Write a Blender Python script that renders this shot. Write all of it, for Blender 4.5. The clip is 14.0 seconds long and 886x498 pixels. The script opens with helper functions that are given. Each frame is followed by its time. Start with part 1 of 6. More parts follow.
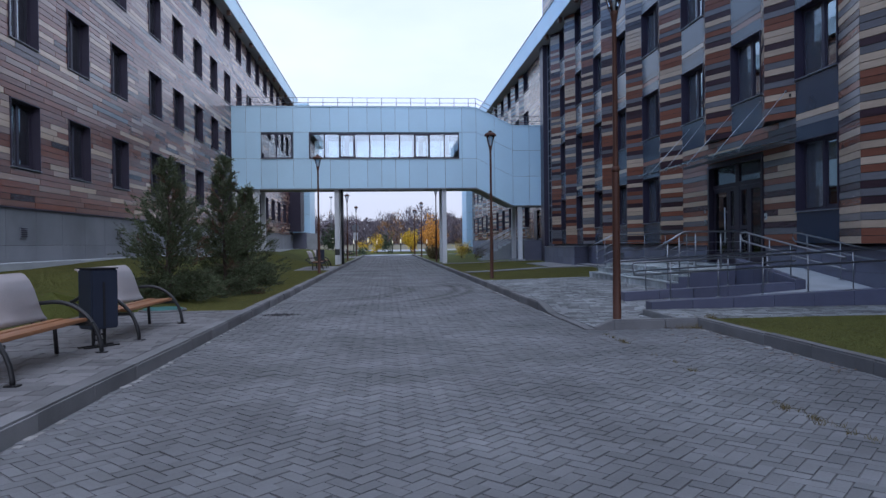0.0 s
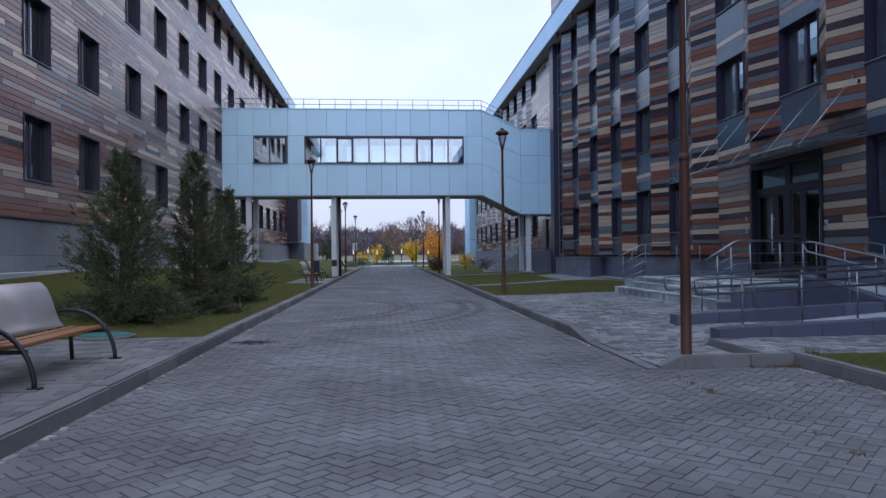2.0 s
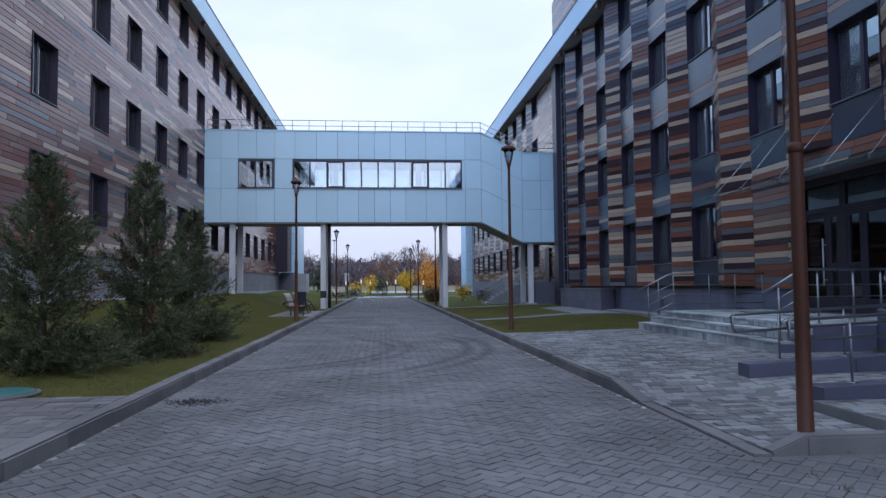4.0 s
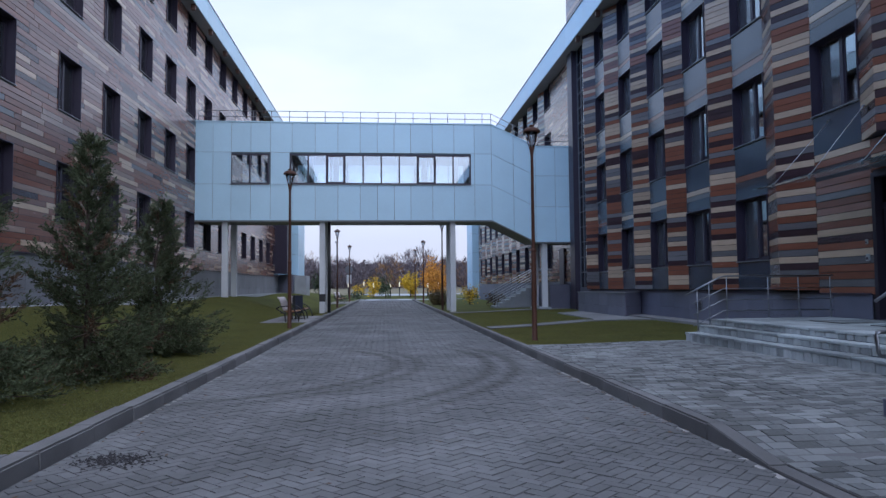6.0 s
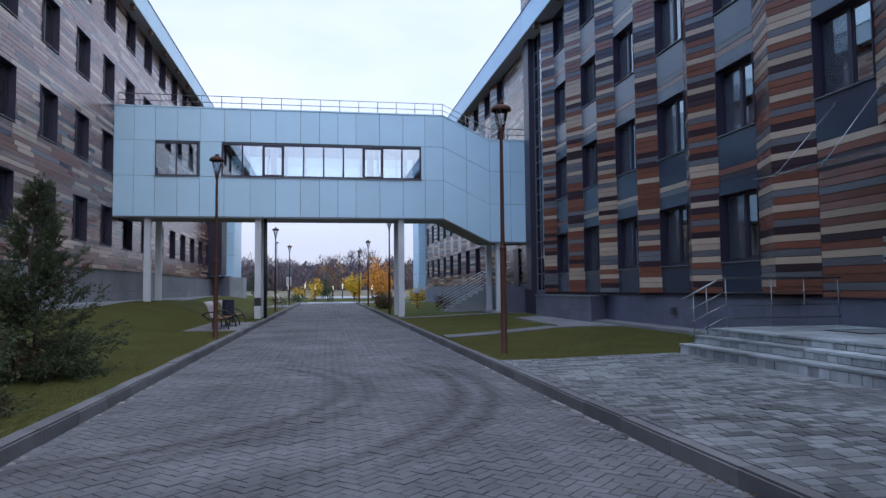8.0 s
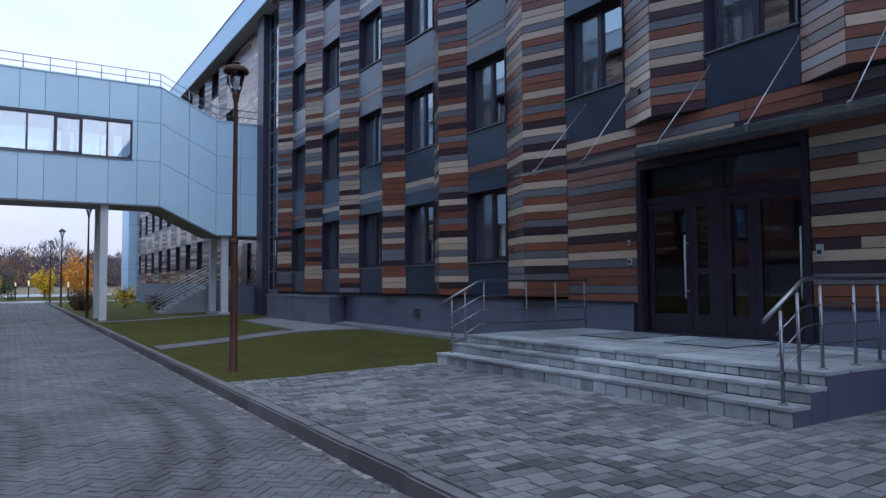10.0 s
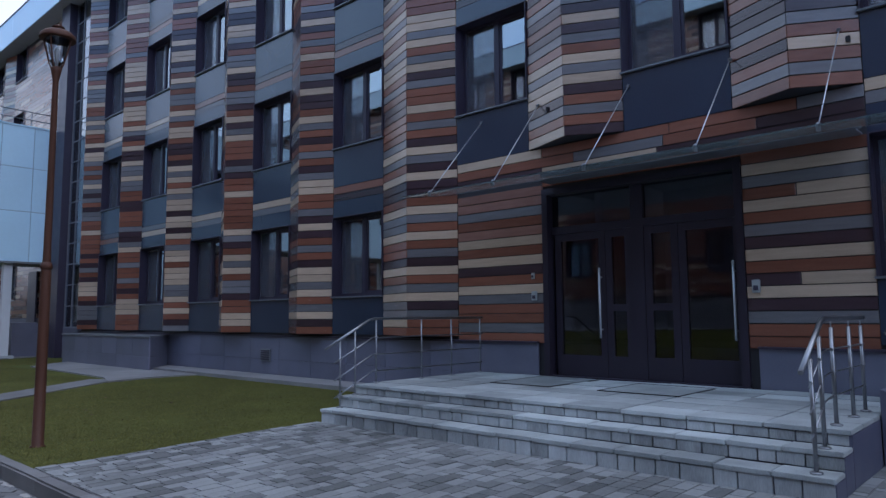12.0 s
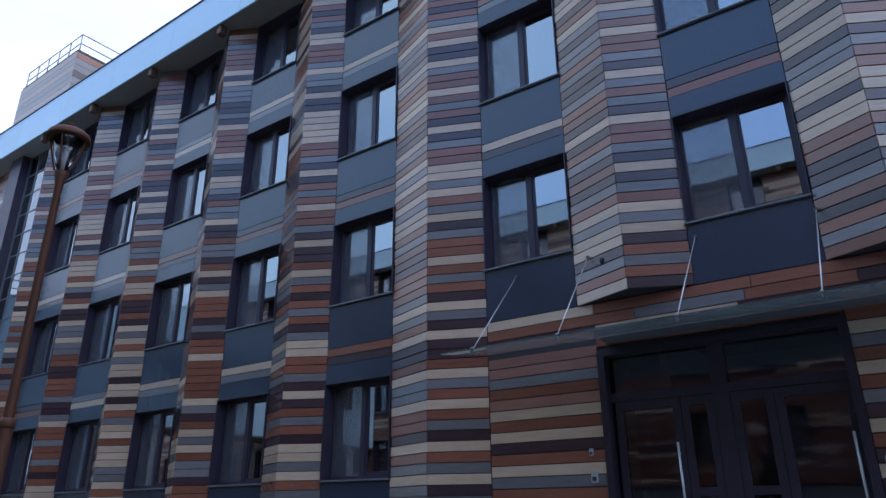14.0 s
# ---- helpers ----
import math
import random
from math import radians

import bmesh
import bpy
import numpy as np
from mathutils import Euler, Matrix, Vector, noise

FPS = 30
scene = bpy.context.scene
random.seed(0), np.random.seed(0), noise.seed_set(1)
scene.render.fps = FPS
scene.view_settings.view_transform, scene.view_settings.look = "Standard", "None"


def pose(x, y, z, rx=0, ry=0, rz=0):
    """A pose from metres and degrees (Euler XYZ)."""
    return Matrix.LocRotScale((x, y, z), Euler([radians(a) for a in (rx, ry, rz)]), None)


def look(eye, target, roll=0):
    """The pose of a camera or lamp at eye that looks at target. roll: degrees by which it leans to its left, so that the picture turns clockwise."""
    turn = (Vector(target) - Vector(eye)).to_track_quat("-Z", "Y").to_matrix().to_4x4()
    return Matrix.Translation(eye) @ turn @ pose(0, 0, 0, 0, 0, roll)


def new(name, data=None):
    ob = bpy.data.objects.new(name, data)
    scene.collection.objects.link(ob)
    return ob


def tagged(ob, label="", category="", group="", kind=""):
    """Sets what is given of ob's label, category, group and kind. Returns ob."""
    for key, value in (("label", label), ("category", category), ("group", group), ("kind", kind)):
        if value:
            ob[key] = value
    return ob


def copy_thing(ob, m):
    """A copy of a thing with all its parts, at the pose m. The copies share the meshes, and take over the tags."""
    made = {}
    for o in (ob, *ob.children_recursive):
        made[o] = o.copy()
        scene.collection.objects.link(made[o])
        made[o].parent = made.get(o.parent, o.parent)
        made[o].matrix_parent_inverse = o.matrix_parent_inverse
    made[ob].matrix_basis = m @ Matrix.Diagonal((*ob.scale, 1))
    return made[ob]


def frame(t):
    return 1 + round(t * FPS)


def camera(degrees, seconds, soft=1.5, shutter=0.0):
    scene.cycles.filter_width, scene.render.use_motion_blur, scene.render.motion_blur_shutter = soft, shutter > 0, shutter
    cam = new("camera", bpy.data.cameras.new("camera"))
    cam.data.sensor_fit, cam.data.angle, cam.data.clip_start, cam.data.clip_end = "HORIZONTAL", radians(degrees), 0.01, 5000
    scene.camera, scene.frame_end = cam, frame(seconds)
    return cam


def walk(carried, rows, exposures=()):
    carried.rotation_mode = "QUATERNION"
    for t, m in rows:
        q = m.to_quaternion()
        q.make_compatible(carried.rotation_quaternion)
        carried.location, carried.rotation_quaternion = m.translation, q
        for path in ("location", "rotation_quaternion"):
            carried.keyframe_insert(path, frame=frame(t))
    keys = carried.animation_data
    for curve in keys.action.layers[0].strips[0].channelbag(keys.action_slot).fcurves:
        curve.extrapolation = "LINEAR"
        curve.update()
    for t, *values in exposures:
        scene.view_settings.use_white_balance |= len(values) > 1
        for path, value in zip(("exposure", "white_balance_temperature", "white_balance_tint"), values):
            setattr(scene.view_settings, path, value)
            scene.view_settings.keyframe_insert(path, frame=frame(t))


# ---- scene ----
cam = camera(65.8, 14.0, 1.42)
PATH = [
    (0, (-0.131, 0.677, 1.359), (0.034, 2.67, 1.343), -0.7),
    (0.5, (-0.135, 1.316, 1.366), (0.021, 3.31, 1.35), -0.6),
    (1, (-0.11, 1.969, 1.369), (0.054, 3.962, 1.355), -0.6),
    (1.5, (-0.125, 2.61, 1.37), (0.031, 4.604, 1.362), -0.5),
    (2, (-0.082, 3.243, 1.364), (0.081, 5.236, 1.379), -0.6),
    (2.5, (-0.099, 3.875, 1.363), (0.073, 5.867, 1.412), -0.6),
    (3, (-0.069, 4.502, 1.367), (0.108, 6.493, 1.447), -0.6),
    (5.5, (0.029, 7.666, 1.393), (0.209, 9.655, 1.504), -0.5),
    (6, (0.004, 8.309, 1.403), (0.174, 10.299, 1.514), -0.5),
    (6.5, (0.025, 8.919, 1.394), (0.196, 10.908, 1.506), -0.4),
    (7, (-0.037, 9.532, 1.434), (0.139, 11.521, 1.544), -0.4),
    (7.2, (-0.034, 9.773, 1.441), (0.148, 11.761, 1.552), -0.5),
    (9.3, (0.237, 12.247, 1.516), (1.03, 14.08, 1.623), -0.1),
    (9.5, (0.296, 12.39, 1.55), (1.159, 14.191, 1.653), -0.1),
    (10, (0.434, 12.912, 1.546), (1.497, 14.603, 1.646), -0.3),
    (10.5, (0.556, 13.482, 1.544), (1.75, 15.083, 1.643), -0.2),
    (11, (0.6, 14.029, 1.568), (1.968, 15.485, 1.667), -0.3),
    (11.5, (0.636, 14.62, 1.585), (2.07, 16.012, 1.682), -0.3),
    (12, (0.651, 15.214, 1.62), (2.123, 16.553, 1.815), -0.4),
    (12.5, (0.761, 15.802, 1.609), (2.26, 17.073, 1.982), -0.3),
    (13, (0.778, 16.37, 1.607), (2.272, 17.575, 2.169), -0.4),
    (13.5, (0.79, 16.97, 1.519), (2.292, 18.082, 2.231), -0.4),
    (14, (0.763, 17.619, 1.5), (2.281, 18.704, 2.219), -0.4),
]
walk(cam, [(t, look(eye, target, roll)) for t, eye, target, roll in PATH], [(0.0, 0.02, 5700, 13), (7.2, 0.02, 5720, 13), (9.3, 0.06, 5780, 13), (11.0, 0.13, 5720, 13), (14.0, 0.27, 5720, 13)])

# ---- light ----
world = bpy.data.worlds.new("overcast_sky")
scene.world = world
world.use_nodes = True
wn, wl = world.node_tree.nodes, world.node_tree.links
wn.clear()
w_out = wn.new("ShaderNodeOutputWorld")
w_bg = wn.new("ShaderNodeBackground")
w_sky = wn.new("ShaderNodeTexSky")
w_sky.sky_type, w_sky.sun_disc = "NISHITA", False
w_sky.sun_elevation, w_sky.sun_rotation = radians(48), radians(172)
w_sky.air_density, w_sky.dust_density, w_sky.ozone_density = 1.0, 3.0, 1.5
w_co = wn.new("ShaderNodeTexCoord")
w_map = wn.new("ShaderNodeMapping")
w_map.inputs["Scale"].default_value = (1.2, 1.2, 3.2)
w_noise = wn.new("ShaderNodeTexNoise")
w_noise.inputs["Scale"].default_value = 1.6
w_noise.inputs["Detail"].default_value = 5
w_noise.inputs["Roughness"].default_value = 0.5
w_ramp = wn.new("ShaderNodeValToRGB")
w_ramp.color_ramp.elements[0].position, w_ramp.color_ramp.elements[0].color = 0.3, (6.7, 7.5, 9.7, 1)
w_ramp.color_ramp.elements[1].position, w_ramp.color_ramp.elements[1].color = 0.7, (9.6, 9.8, 10.2, 1)
w_mix = wn.new("ShaderNodeMixRGB")
w_mix.inputs[0].default_value = 0.85
w_bg.inputs["Strength"].default_value = 0.125
wl.new(w_co.outputs["Generated"], w_map.inputs["Vector"])
wl.new(w_map.outputs[0], w_noise.inputs["Vector"])
wl.new(w_noise.outputs["Fac"], w_ramp.inputs[0])
wl.new(w_sky.outputs[0], w_mix.inputs[1])
wl.new(w_ramp.outputs[0], w_mix.inputs[2])
# cloud cover thins towards the west, where the sky is clear and blue
w_dir = wn.new("ShaderNodeSeparateXYZ")
w_west = wn.new("ShaderNodeMapRange")
w_west.interpolation_type = "SMOOTHSTEP"
w_west.inputs[1].default_value, w_west.inputs[2].default_value = 0.38, 0.88
w_west.inputs[3].default_value, w_west.inputs[4].default_value = 0.0, 0.9
w_clear = wn.new("ShaderNodeMixRGB")
w_clear.inputs[2].default_value = (3.1, 5.0, 8.9, 1)
wl.new(w_co.outputs["Generated"], w_dir.inputs[0])
w_side = wn.new("ShaderNodeVectorMath")
w_side.operation = "DOT_PRODUCT"
w_side.inputs[1].default_value = (-0.88, -0.44, 0.18)
wl.new(w_co.outputs["Generated"], w_side.inputs[0])
wl.new(w_side.outputs["Value"], w_west.inputs[0])
wl.new(w_west.outputs[0], w_clear.inputs[0])
# a pale lilac haze lies along the horizon
w_low = wn.new("ShaderNodeMapRange")
w_low.interpolation_type = "SMOOTHSTEP"
w_low.inputs[1].default_value, w_low.inputs[2].default_value = 0.20, 0.02
w_low.inputs[3].default_value, w_low.inputs[4].default_value = 0.0, 0.9
w_haze = wn.new("ShaderNodeMixRGB")
w_haze.inputs[2].default_value = (5.9, 5.9, 6.3, 1)
wl.new(w_dir.outputs[2], w_low.inputs[0])
wl.new(w_low.outputs[0], w_haze.inputs[0])
wl.new(w_mix.outputs[0], w_haze.inputs[1])
w_thin = wn.new("ShaderNodeMapRange")
w_thin.interpolation_type = "SMOOTHSTEP"
w_thin.inputs[1].default_value, w_thin.inputs[2].default_value = -0.2, -0.65
w_tint = wn.new("ShaderNodeMixRGB")
w_tint.blend_type = "MULTIPLY"
w_tint.inputs[2].default_value = (0.76, 0.99, 1.12, 1)
wl.new(w_dir.outputs[0], w_thin.inputs[0])
wl.new(w_thin.outputs[0], w_tint.inputs[0])
wl.new(w_haze.outputs[0], w_tint.inputs[1])
wl.new(w_tint.outputs[0], w_clear.inputs[1])
wl.new(w_clear.outputs[0], w_bg.inputs["Color"])
wl.new(w_bg.outputs[0], w_out.inputs[0])
sun = new("sun", bpy.data.lights.new("sun", "SUN"))
sun.data.energy, sun.data.angle, sun.data.color = 1.05, radians(90), (0.96, 0.96, 1.0)
sun.matrix_world = look((4, -30, 34), (0, 0, 0))

# ---- materials ----


def mat(name, base, rough=0.6, var=0.25, scale=(3, 3, 3), fine=60, metal=0.0, bump=0.15, island=0.0, random_ob=0.0, spec=0.5, stain=0.0):
    """A surface with colour varied at two scales, fine relief, and a tone of its own for each piece."""
    m = bpy.data.materials.new(name)
    m.use_nodes = True
    nt = m.node_tree
    n, l = nt.nodes, nt.links
    b = n["Principled BSDF"]
    b.inputs["Roughness"].default_value = rough
    b.inputs["Metallic"].default_value = metal
    b.inputs["Specular IOR Level"].default_value = spec
    mp = n.new("ShaderNodeMapping")
    mp.inputs["Scale"].default_value = scale
    big = n.new("ShaderNodeTexNoise")
    big.inputs["Scale"].default_value, big.inputs["Detail"].default_value = 1.0, 5
    small = n.new("ShaderNodeTexNoise")
    small.inputs["Scale"].default_value, small.inputs["Detail"].default_value = fine, 4
    geo = n.new("ShaderNodeNewGeometry")
    l.new(geo.outputs["Position"], mp.inputs["Vector"])
    l.new(mp.outputs[0], big.inputs["Vector"])
    l.new(mp.outputs[0], small.inputs["Vector"])
    s1 = n.new("ShaderNodeMath")
    s1.operation = "MULTIPLY_ADD"
    s1.inputs[1].default_value, s1.inputs[2].default_value = 0.6, 0.0
    l.new(big.outputs["Fac"], s1.inputs[0])
    s2 = n.new("ShaderNodeMath")
    s2.operation = "MULTIPLY_ADD"
    s2.inputs[1].default_value = 0.4
    l.new(small.outputs["Fac"], s2.inputs[0])
    l.new(s1.outputs[0], s2.inputs[2])
    value = s2.outputs[0]
    for amount, node, out in ((island, geo, "Random Per Island"), (random_ob, None, "Random")):
        if amount:
            src = node or n.new("ShaderNodeObjectInfo")
            a = n.new("ShaderNodeMath")
            a.operation = "SUBTRACT"
            a.inputs[1].default_value = 0.5
            l.new(src.outputs[out], a.inputs[0])
            k = n.new("ShaderNodeMath")
            k.operation = "MULTIPLY_ADD"
            k.inputs[1].default_value = amount
            l.new(a.outputs[0], k.inputs[0])
            l.new(value, k.inputs[2])
            value = k.outputs[0]
    ramp = n.new("ShaderNodeValToRGB")
    lo = tuple(c * (1 - var * 1.6) for c in base)
    hi = tuple(min(1, c * (1 + var * 1.6)) for c in base)
    ramp.color_ramp.elements[0].position, ramp.color_ramp.elements[0].color = 0.1, (*[max(0.002, c) for c in lo], 1)
    ramp.color_ramp.elements[1].position, ramp.color_ramp.elements[1].color = 0.9, (*hi, 1)
    l.new(value, ramp.inputs[0])
    colour = ramp.outputs[0]
    if stain:
        st = n.new("ShaderNodeTexNoise")
        st.inputs["Scale"].default_value, st.inputs["Detail"].default_value = 0.55, 6
        l.new(geo.outputs["Position"], st.inputs["Vector"])
        sr = n.new("ShaderNodeValToRGB")
        sr.color_ramp.elements[0].position, sr.color_ramp.elements[0].color = 0.35, (1 - stain, 1 - stain, 1 - stain, 1)
        sr.color_ramp.elements[1].position, sr.color_ramp.elements[1].color = 0.62, (1, 1, 1, 1)
        l.new(st.outputs["Fac"], sr.inputs[0])
        mx = n.new("ShaderNodeMixRGB")
        mx.blend_type = "MULTIPLY"
        mx.inputs[0].default_value = 1
        l.new(colour, mx.inputs[1])
        l.new(sr.outputs[0], mx.inputs[2])
        colour = mx.outputs[0]
    l.new(colour, b.inputs["Base Color"])
    rr = n.new("ShaderNodeMath")
    rr.operation = "MULTIPLY_ADD"
    rr.inputs[1].default_value, rr.inputs[2].default_value = 0.22, rough - 0.11
    l.new(big.outputs["Fac"], rr.inputs[0])
    l.new(rr.outputs[0], b.inputs["Roughness"])
    if bump:
        bp = n.new("ShaderNodeBump")
        bp.inputs["Strength"].default_value, bp.inputs["Distance"].default_value = bump, 0.01
        l.new(s2.outputs[0], bp.inputs["Height"])
        l.new(bp.outputs[0], b.inputs["Normal"])
    return m


def glass_mat(name, tint=(0.75, 0.82, 0.85), gloss=0.02, ior=1.55, dust=0.0):
    """A window pane: clear, with the reflection of the sky and the houses across the road."""
    m = bpy.data.materials.new(name)
    m.use_nodes = True
    n, l = m.node_tree.nodes, m.node_tree.links
    n.clear()
    out = n.new("ShaderNodeOutputMaterial")
    tr = n.new("ShaderNodeBsdfTransparent")
    tr.inputs[0].default_value = (*tint, 1)
    gl = n.new("ShaderNodeBsdfGlossy")
    gl.inputs["Roughness"].default_value = gloss
    gl.inputs[0].default_value = (0.9, 0.95, 1.0, 1)
    fr = n.new("ShaderNodeFresnel")
    fr.inputs[0].default_value = ior
    mx = n.new("ShaderNodeMixShader")
    l.new(fr.outputs[0], mx.inputs[0])
    l.new(tr.outputs[0], mx.inputs[1])
    l.new(gl.outputs[0], mx.inputs[2])
    l.new(mx.outputs[0], out.inputs[0])
    if dust:
        film = n.new("ShaderNodeBsdfTranslucent")
        film.inputs[0].default_value = (0.42, 0.46, 0.46, 1)
        spots = n.new("ShaderNodeTexNoise")
        spots.inputs["Scale"].default_value, spots.inputs["Detail"].default_value = 1.4, 6
        cover = n.new("ShaderNodeMapRange")
        cover.inputs[3].default_value, cover.inputs[4].default_value = dust * 0.5, dust * 1.5
        m2 = n.new("ShaderNodeMixShader")
        l.new(spots.outputs["Fac"], cover.inputs[0])
        l.new(cover.outputs[0], m2.inputs[0])
        l.new(mx.outputs[0], m2.inputs[1])
        l.new(film.outputs[0], m2.inputs[2])
        l.new(m2.outputs[0], out.inputs[0])
    return m


def net_mat(name, colour, cover):
    """A fine woven net: part thread, part opening."""
    m = bpy.data.materials.new(name)
    m.use_nodes = True
    n, l = m.node_tree.nodes, m.node_tree.links
    b = n["Principled BSDF"]
    b.inputs["Base Color"].default_value = (*colour, 1)
    b.inputs["Roughness"].default_value = 0.8
    b.inputs["Alpha"].default_value = cover
    return m


def plank_mat(name, base, var):
    return mat(name, base, 0.22, var, (6, 2, 22), 9, bump=0.09, island=0.45, random_ob=0.5, spec=0.76)


PLANK = [
    plank_mat("plank_beige", (0.465, 0.352, 0.256), 0.16),
    plank_mat("plank_rust", (0.188, 0.072, 0.045), 0.22),
    plank_mat("plank_brown", (0.205, 0.104, 0.080), 0.22),
    plank_mat("plank_plum", (0.042, 0.025, 0.032), 0.22),
    plank_mat("plank_grey", (0.152, 0.148, 0.156), 0.18),
    plank_mat("plank_taupe", (0.31, 0.222, 0.182), 0.18),
]
M_SPANDREL = mat("spandrel_panel", (0.021, 0.034, 0.063), 0.22, 0.12, (1, 1, 1), 30, bump=0.04, spec=0.75)
M_PLINTH = mat("slate_plinth", (0.145, 0.148, 0.198), 0.5, 0.16, (1.5, 1.5, 1.5), 40, bump=0.1, random_ob=0.35, stain=0.2)
M_PLINTH_W = mat("grey_plinth", (0.192, 0.198, 0.214), 0.55, 0.18, (1.5, 1.5, 1.5), 40, bump=0.1, random_ob=0.3, stain=0.25)
M_BODY = mat("dark_backing", (0.032, 0.030, 0.034), 0.8, 0.2)
M_FRAME = mat("anthracite_frame", (0.042, 0.035, 0.056), 0.4, 0.15, bump=0.03, spec=0.35)
M_DOORFRAME = mat("dark_door_paint", (0.027, 0.022, 0.034), 0.4, 0.15, bump=0.03, spec=0.35)
M_SILLMETAL = mat("sill_metal", (0.16, 0.17, 0.19), 0.35, 0.15, bump=0.02)
M_GLASS = glass_mat("window_glass", ior=3.2)
M_SASHGLASS = glass_mat("coated_sash_glass", ior=4.0)
M_NET = net_mat("insect_net", (0.20, 0.205, 0.24), 0.16)
M_DOORGLASS = glass_mat("door_glass", (0.6, 0.6, 0.66), 0.015, 1.72)
M_CANOPY = glass_mat("canopy_glass", (0.66, 0.74, 0.74), 0.03, dust=0.06)
M_ROOM = mat("room_wall", (0.52, 0.50, 0.49), 0.9, 0.2, (0.5, 0.5, 0.5), 10)
M_CURTAIN = mat("curtain_cloth", (0.74, 0.73, 0.76), 0.9, 0.2, (4, 4, 1), 30)
M_FASCIA = mat("pale_blue_panel", (0.51, 0.72, 0.85), 0.38, 0.05, (0.8, 0.8, 0.8), 12, bump=0.02, random_ob=0.35)
M_SOFFIT = mat("grey_soffit", (0.27, 0.26, 0.25), 0.6, 0.15)
M_JOINT = mat("joint_dark", (0.10, 0.13, 0.16), 0.8, 0.1)
M_ROAD = mat("paver_grey", (0.187, 0.191, 0.197), 0.72, 0.20, (1.1, 1.1, 1.1), 45, bump=0.45, island=0.34, random_ob=0.34, stain=0.36)
M_ROADBED = mat("joint_sand", (0.152, 0.150, 0.156), 0.9, 0.25, (2, 2, 2), 60, bump=0.3)
M_TILE = mat("paving_grey_mixed", (0.180, 0.188, 0.190), 0.7, 0.42, (0.9, 0.9, 0.9), 36, bump=0.45, island=0.7, random_ob=0.7, stain=0.3)
M_PAVE = mat("old_paving", (0.19, 0.186, 0.188), 0.75, 0.28, (1.6, 1.6, 1.6), 34, bump=0.35, island=0.5, stain=0.28)
M_KERB = mat("kerb_concrete", (0.190, 0.188, 0.192), 0.8, 0.3, (2.5, 2.5, 2.5), 50, bump=0.4, random_ob=0.3, stain=0.25)
M_STEP = mat("step_stone", (0.41, 0.445, 0.45), 0.6, 0.32, (3, 3, 3), 28, bump=0.35, random_ob=0.5, stain=0.35)
M_RISER = mat("riser_tile_stone", (0.43, 0.455, 0.46), 0.65, 0.38, (8, 8, 1.6), 14, bump=0.3, random_ob=0.42, stain=0.4)
M_CONC = mat("ramp_concrete", (0.40, 0.42, 0.44), 0.75, 0.18, (2, 2, 2), 40, bump=0.2, stain=0.15)
M_GRANITE = mat("dark_granite_cladding", (0.088, 0.092, 0.137), 0.45, 0.22, (3, 3, 3), 50, bump=0.08, random_ob=0.3)
M_STEEL = mat("stainless_steel", (0.27, 0.28, 0.30), 0.36, 0.08, metal=1.0, bump=0.0)
M_ROD = mat("bright_steel_rod", (0.62, 0.63, 0.66), 0.35, 0.06, metal=0.6, bump=0.0)
M_PALEBOX = mat("pale_grey_casing", (0.36, 0.38, 0.38), 0.5, 0.12, bump=0.02)
M_LAMP = mat("brown_lamp_paint", (0.075, 0.030, 0.018), 0.6, 0.3, (5, 5, 1), 30, bump=0.1, spec=0.3)
M_BLACK = mat("black_paint", (0.018, 0.018, 0.02), 0.45, 0.2, bump=0.05)
M_BIN = mat("dark_blue_steel", (0.022, 0.028, 0.048), 0.42, 0.2, bump=0.05)
M_WOOD = mat("bench_wood", (0.30, 0.135, 0.055), 0.5, 0.3, (12, 1.2, 12), 8, bump=0.15, random_ob=0.2)
M_BENCHBACK = mat("bench_back_metal", (0.52, 0.455, 0.44), 0.42, 0.16, (2, 2, 2), 30, metal=0.5, bump=0.05)
M_WHITE = mat("white_column_paint", (0.62, 0.64, 0.66), 0.5, 0.08, (2, 2, 2), 20, bump=0.05, stain=0.08)
M_LAWN = mat("lawn_soil", (0.098, 0.108, 0.028), 0.95, 0.4, (0.9, 0.9, 0.9), 30, bump=0.4, stain=0.25, spec=0.1)
M_BLADE = mat("grass_blades", (0.138, 0.134, 0.036), 0.8, 0.28, (0.8, 0.8, 0.8), 8, bump=0.0, island=0.2, spec=0.2)
M_NEEDLE = mat("conifer_sprays", (0.094, 0.114, 0.064), 0.85, 0.45, (1.5, 1.5, 1.5), 6, bump=0.0, island=0.5, spec=0.15)
M_NEEDLE_DRY = mat("conifer_dry_sprays", (0.12, 0.072, 0.042), 0.8, 0.4, (1.5, 1.5, 1.5), 6, bump=0.0, island=0.5)
M_BARK = mat("bark", (0.07, 0.05, 0.04), 0.9, 0.35, (10, 10, 3), 20, bump=0.5)
M_TEAL = mat("teal_hatch_paint", (0.045, 0.165, 0.155), 0.55, 0.25, (5, 5, 5), 30, bump=0.2)
M_YELLOW = mat("autumn_yellow_leaves", (0.75, 0.43, 0.015), 0.7, 0.35, (1, 1, 1), 5, bump=0, island=0.6)
M_GOLD = mat("autumn_golden_leaves", (0.55, 0.24, 0.02), 0.7, 0.35, (1, 1, 1), 5, bump=0, island=0.6)
M_ORANGE = mat("autumn_orange_leaves", (0.22, 0.115, 0.045), 0.8, 0.35, (0.3, 0.3, 0.3), 5, bump=0, island=0.6)
M_FARWOOD = mat("far_bare_wood", (0.122, 0.098, 0.106), 0.9, 0.35, (0.12, 0.12, 0.12), 5, bump=0, island=0.6)
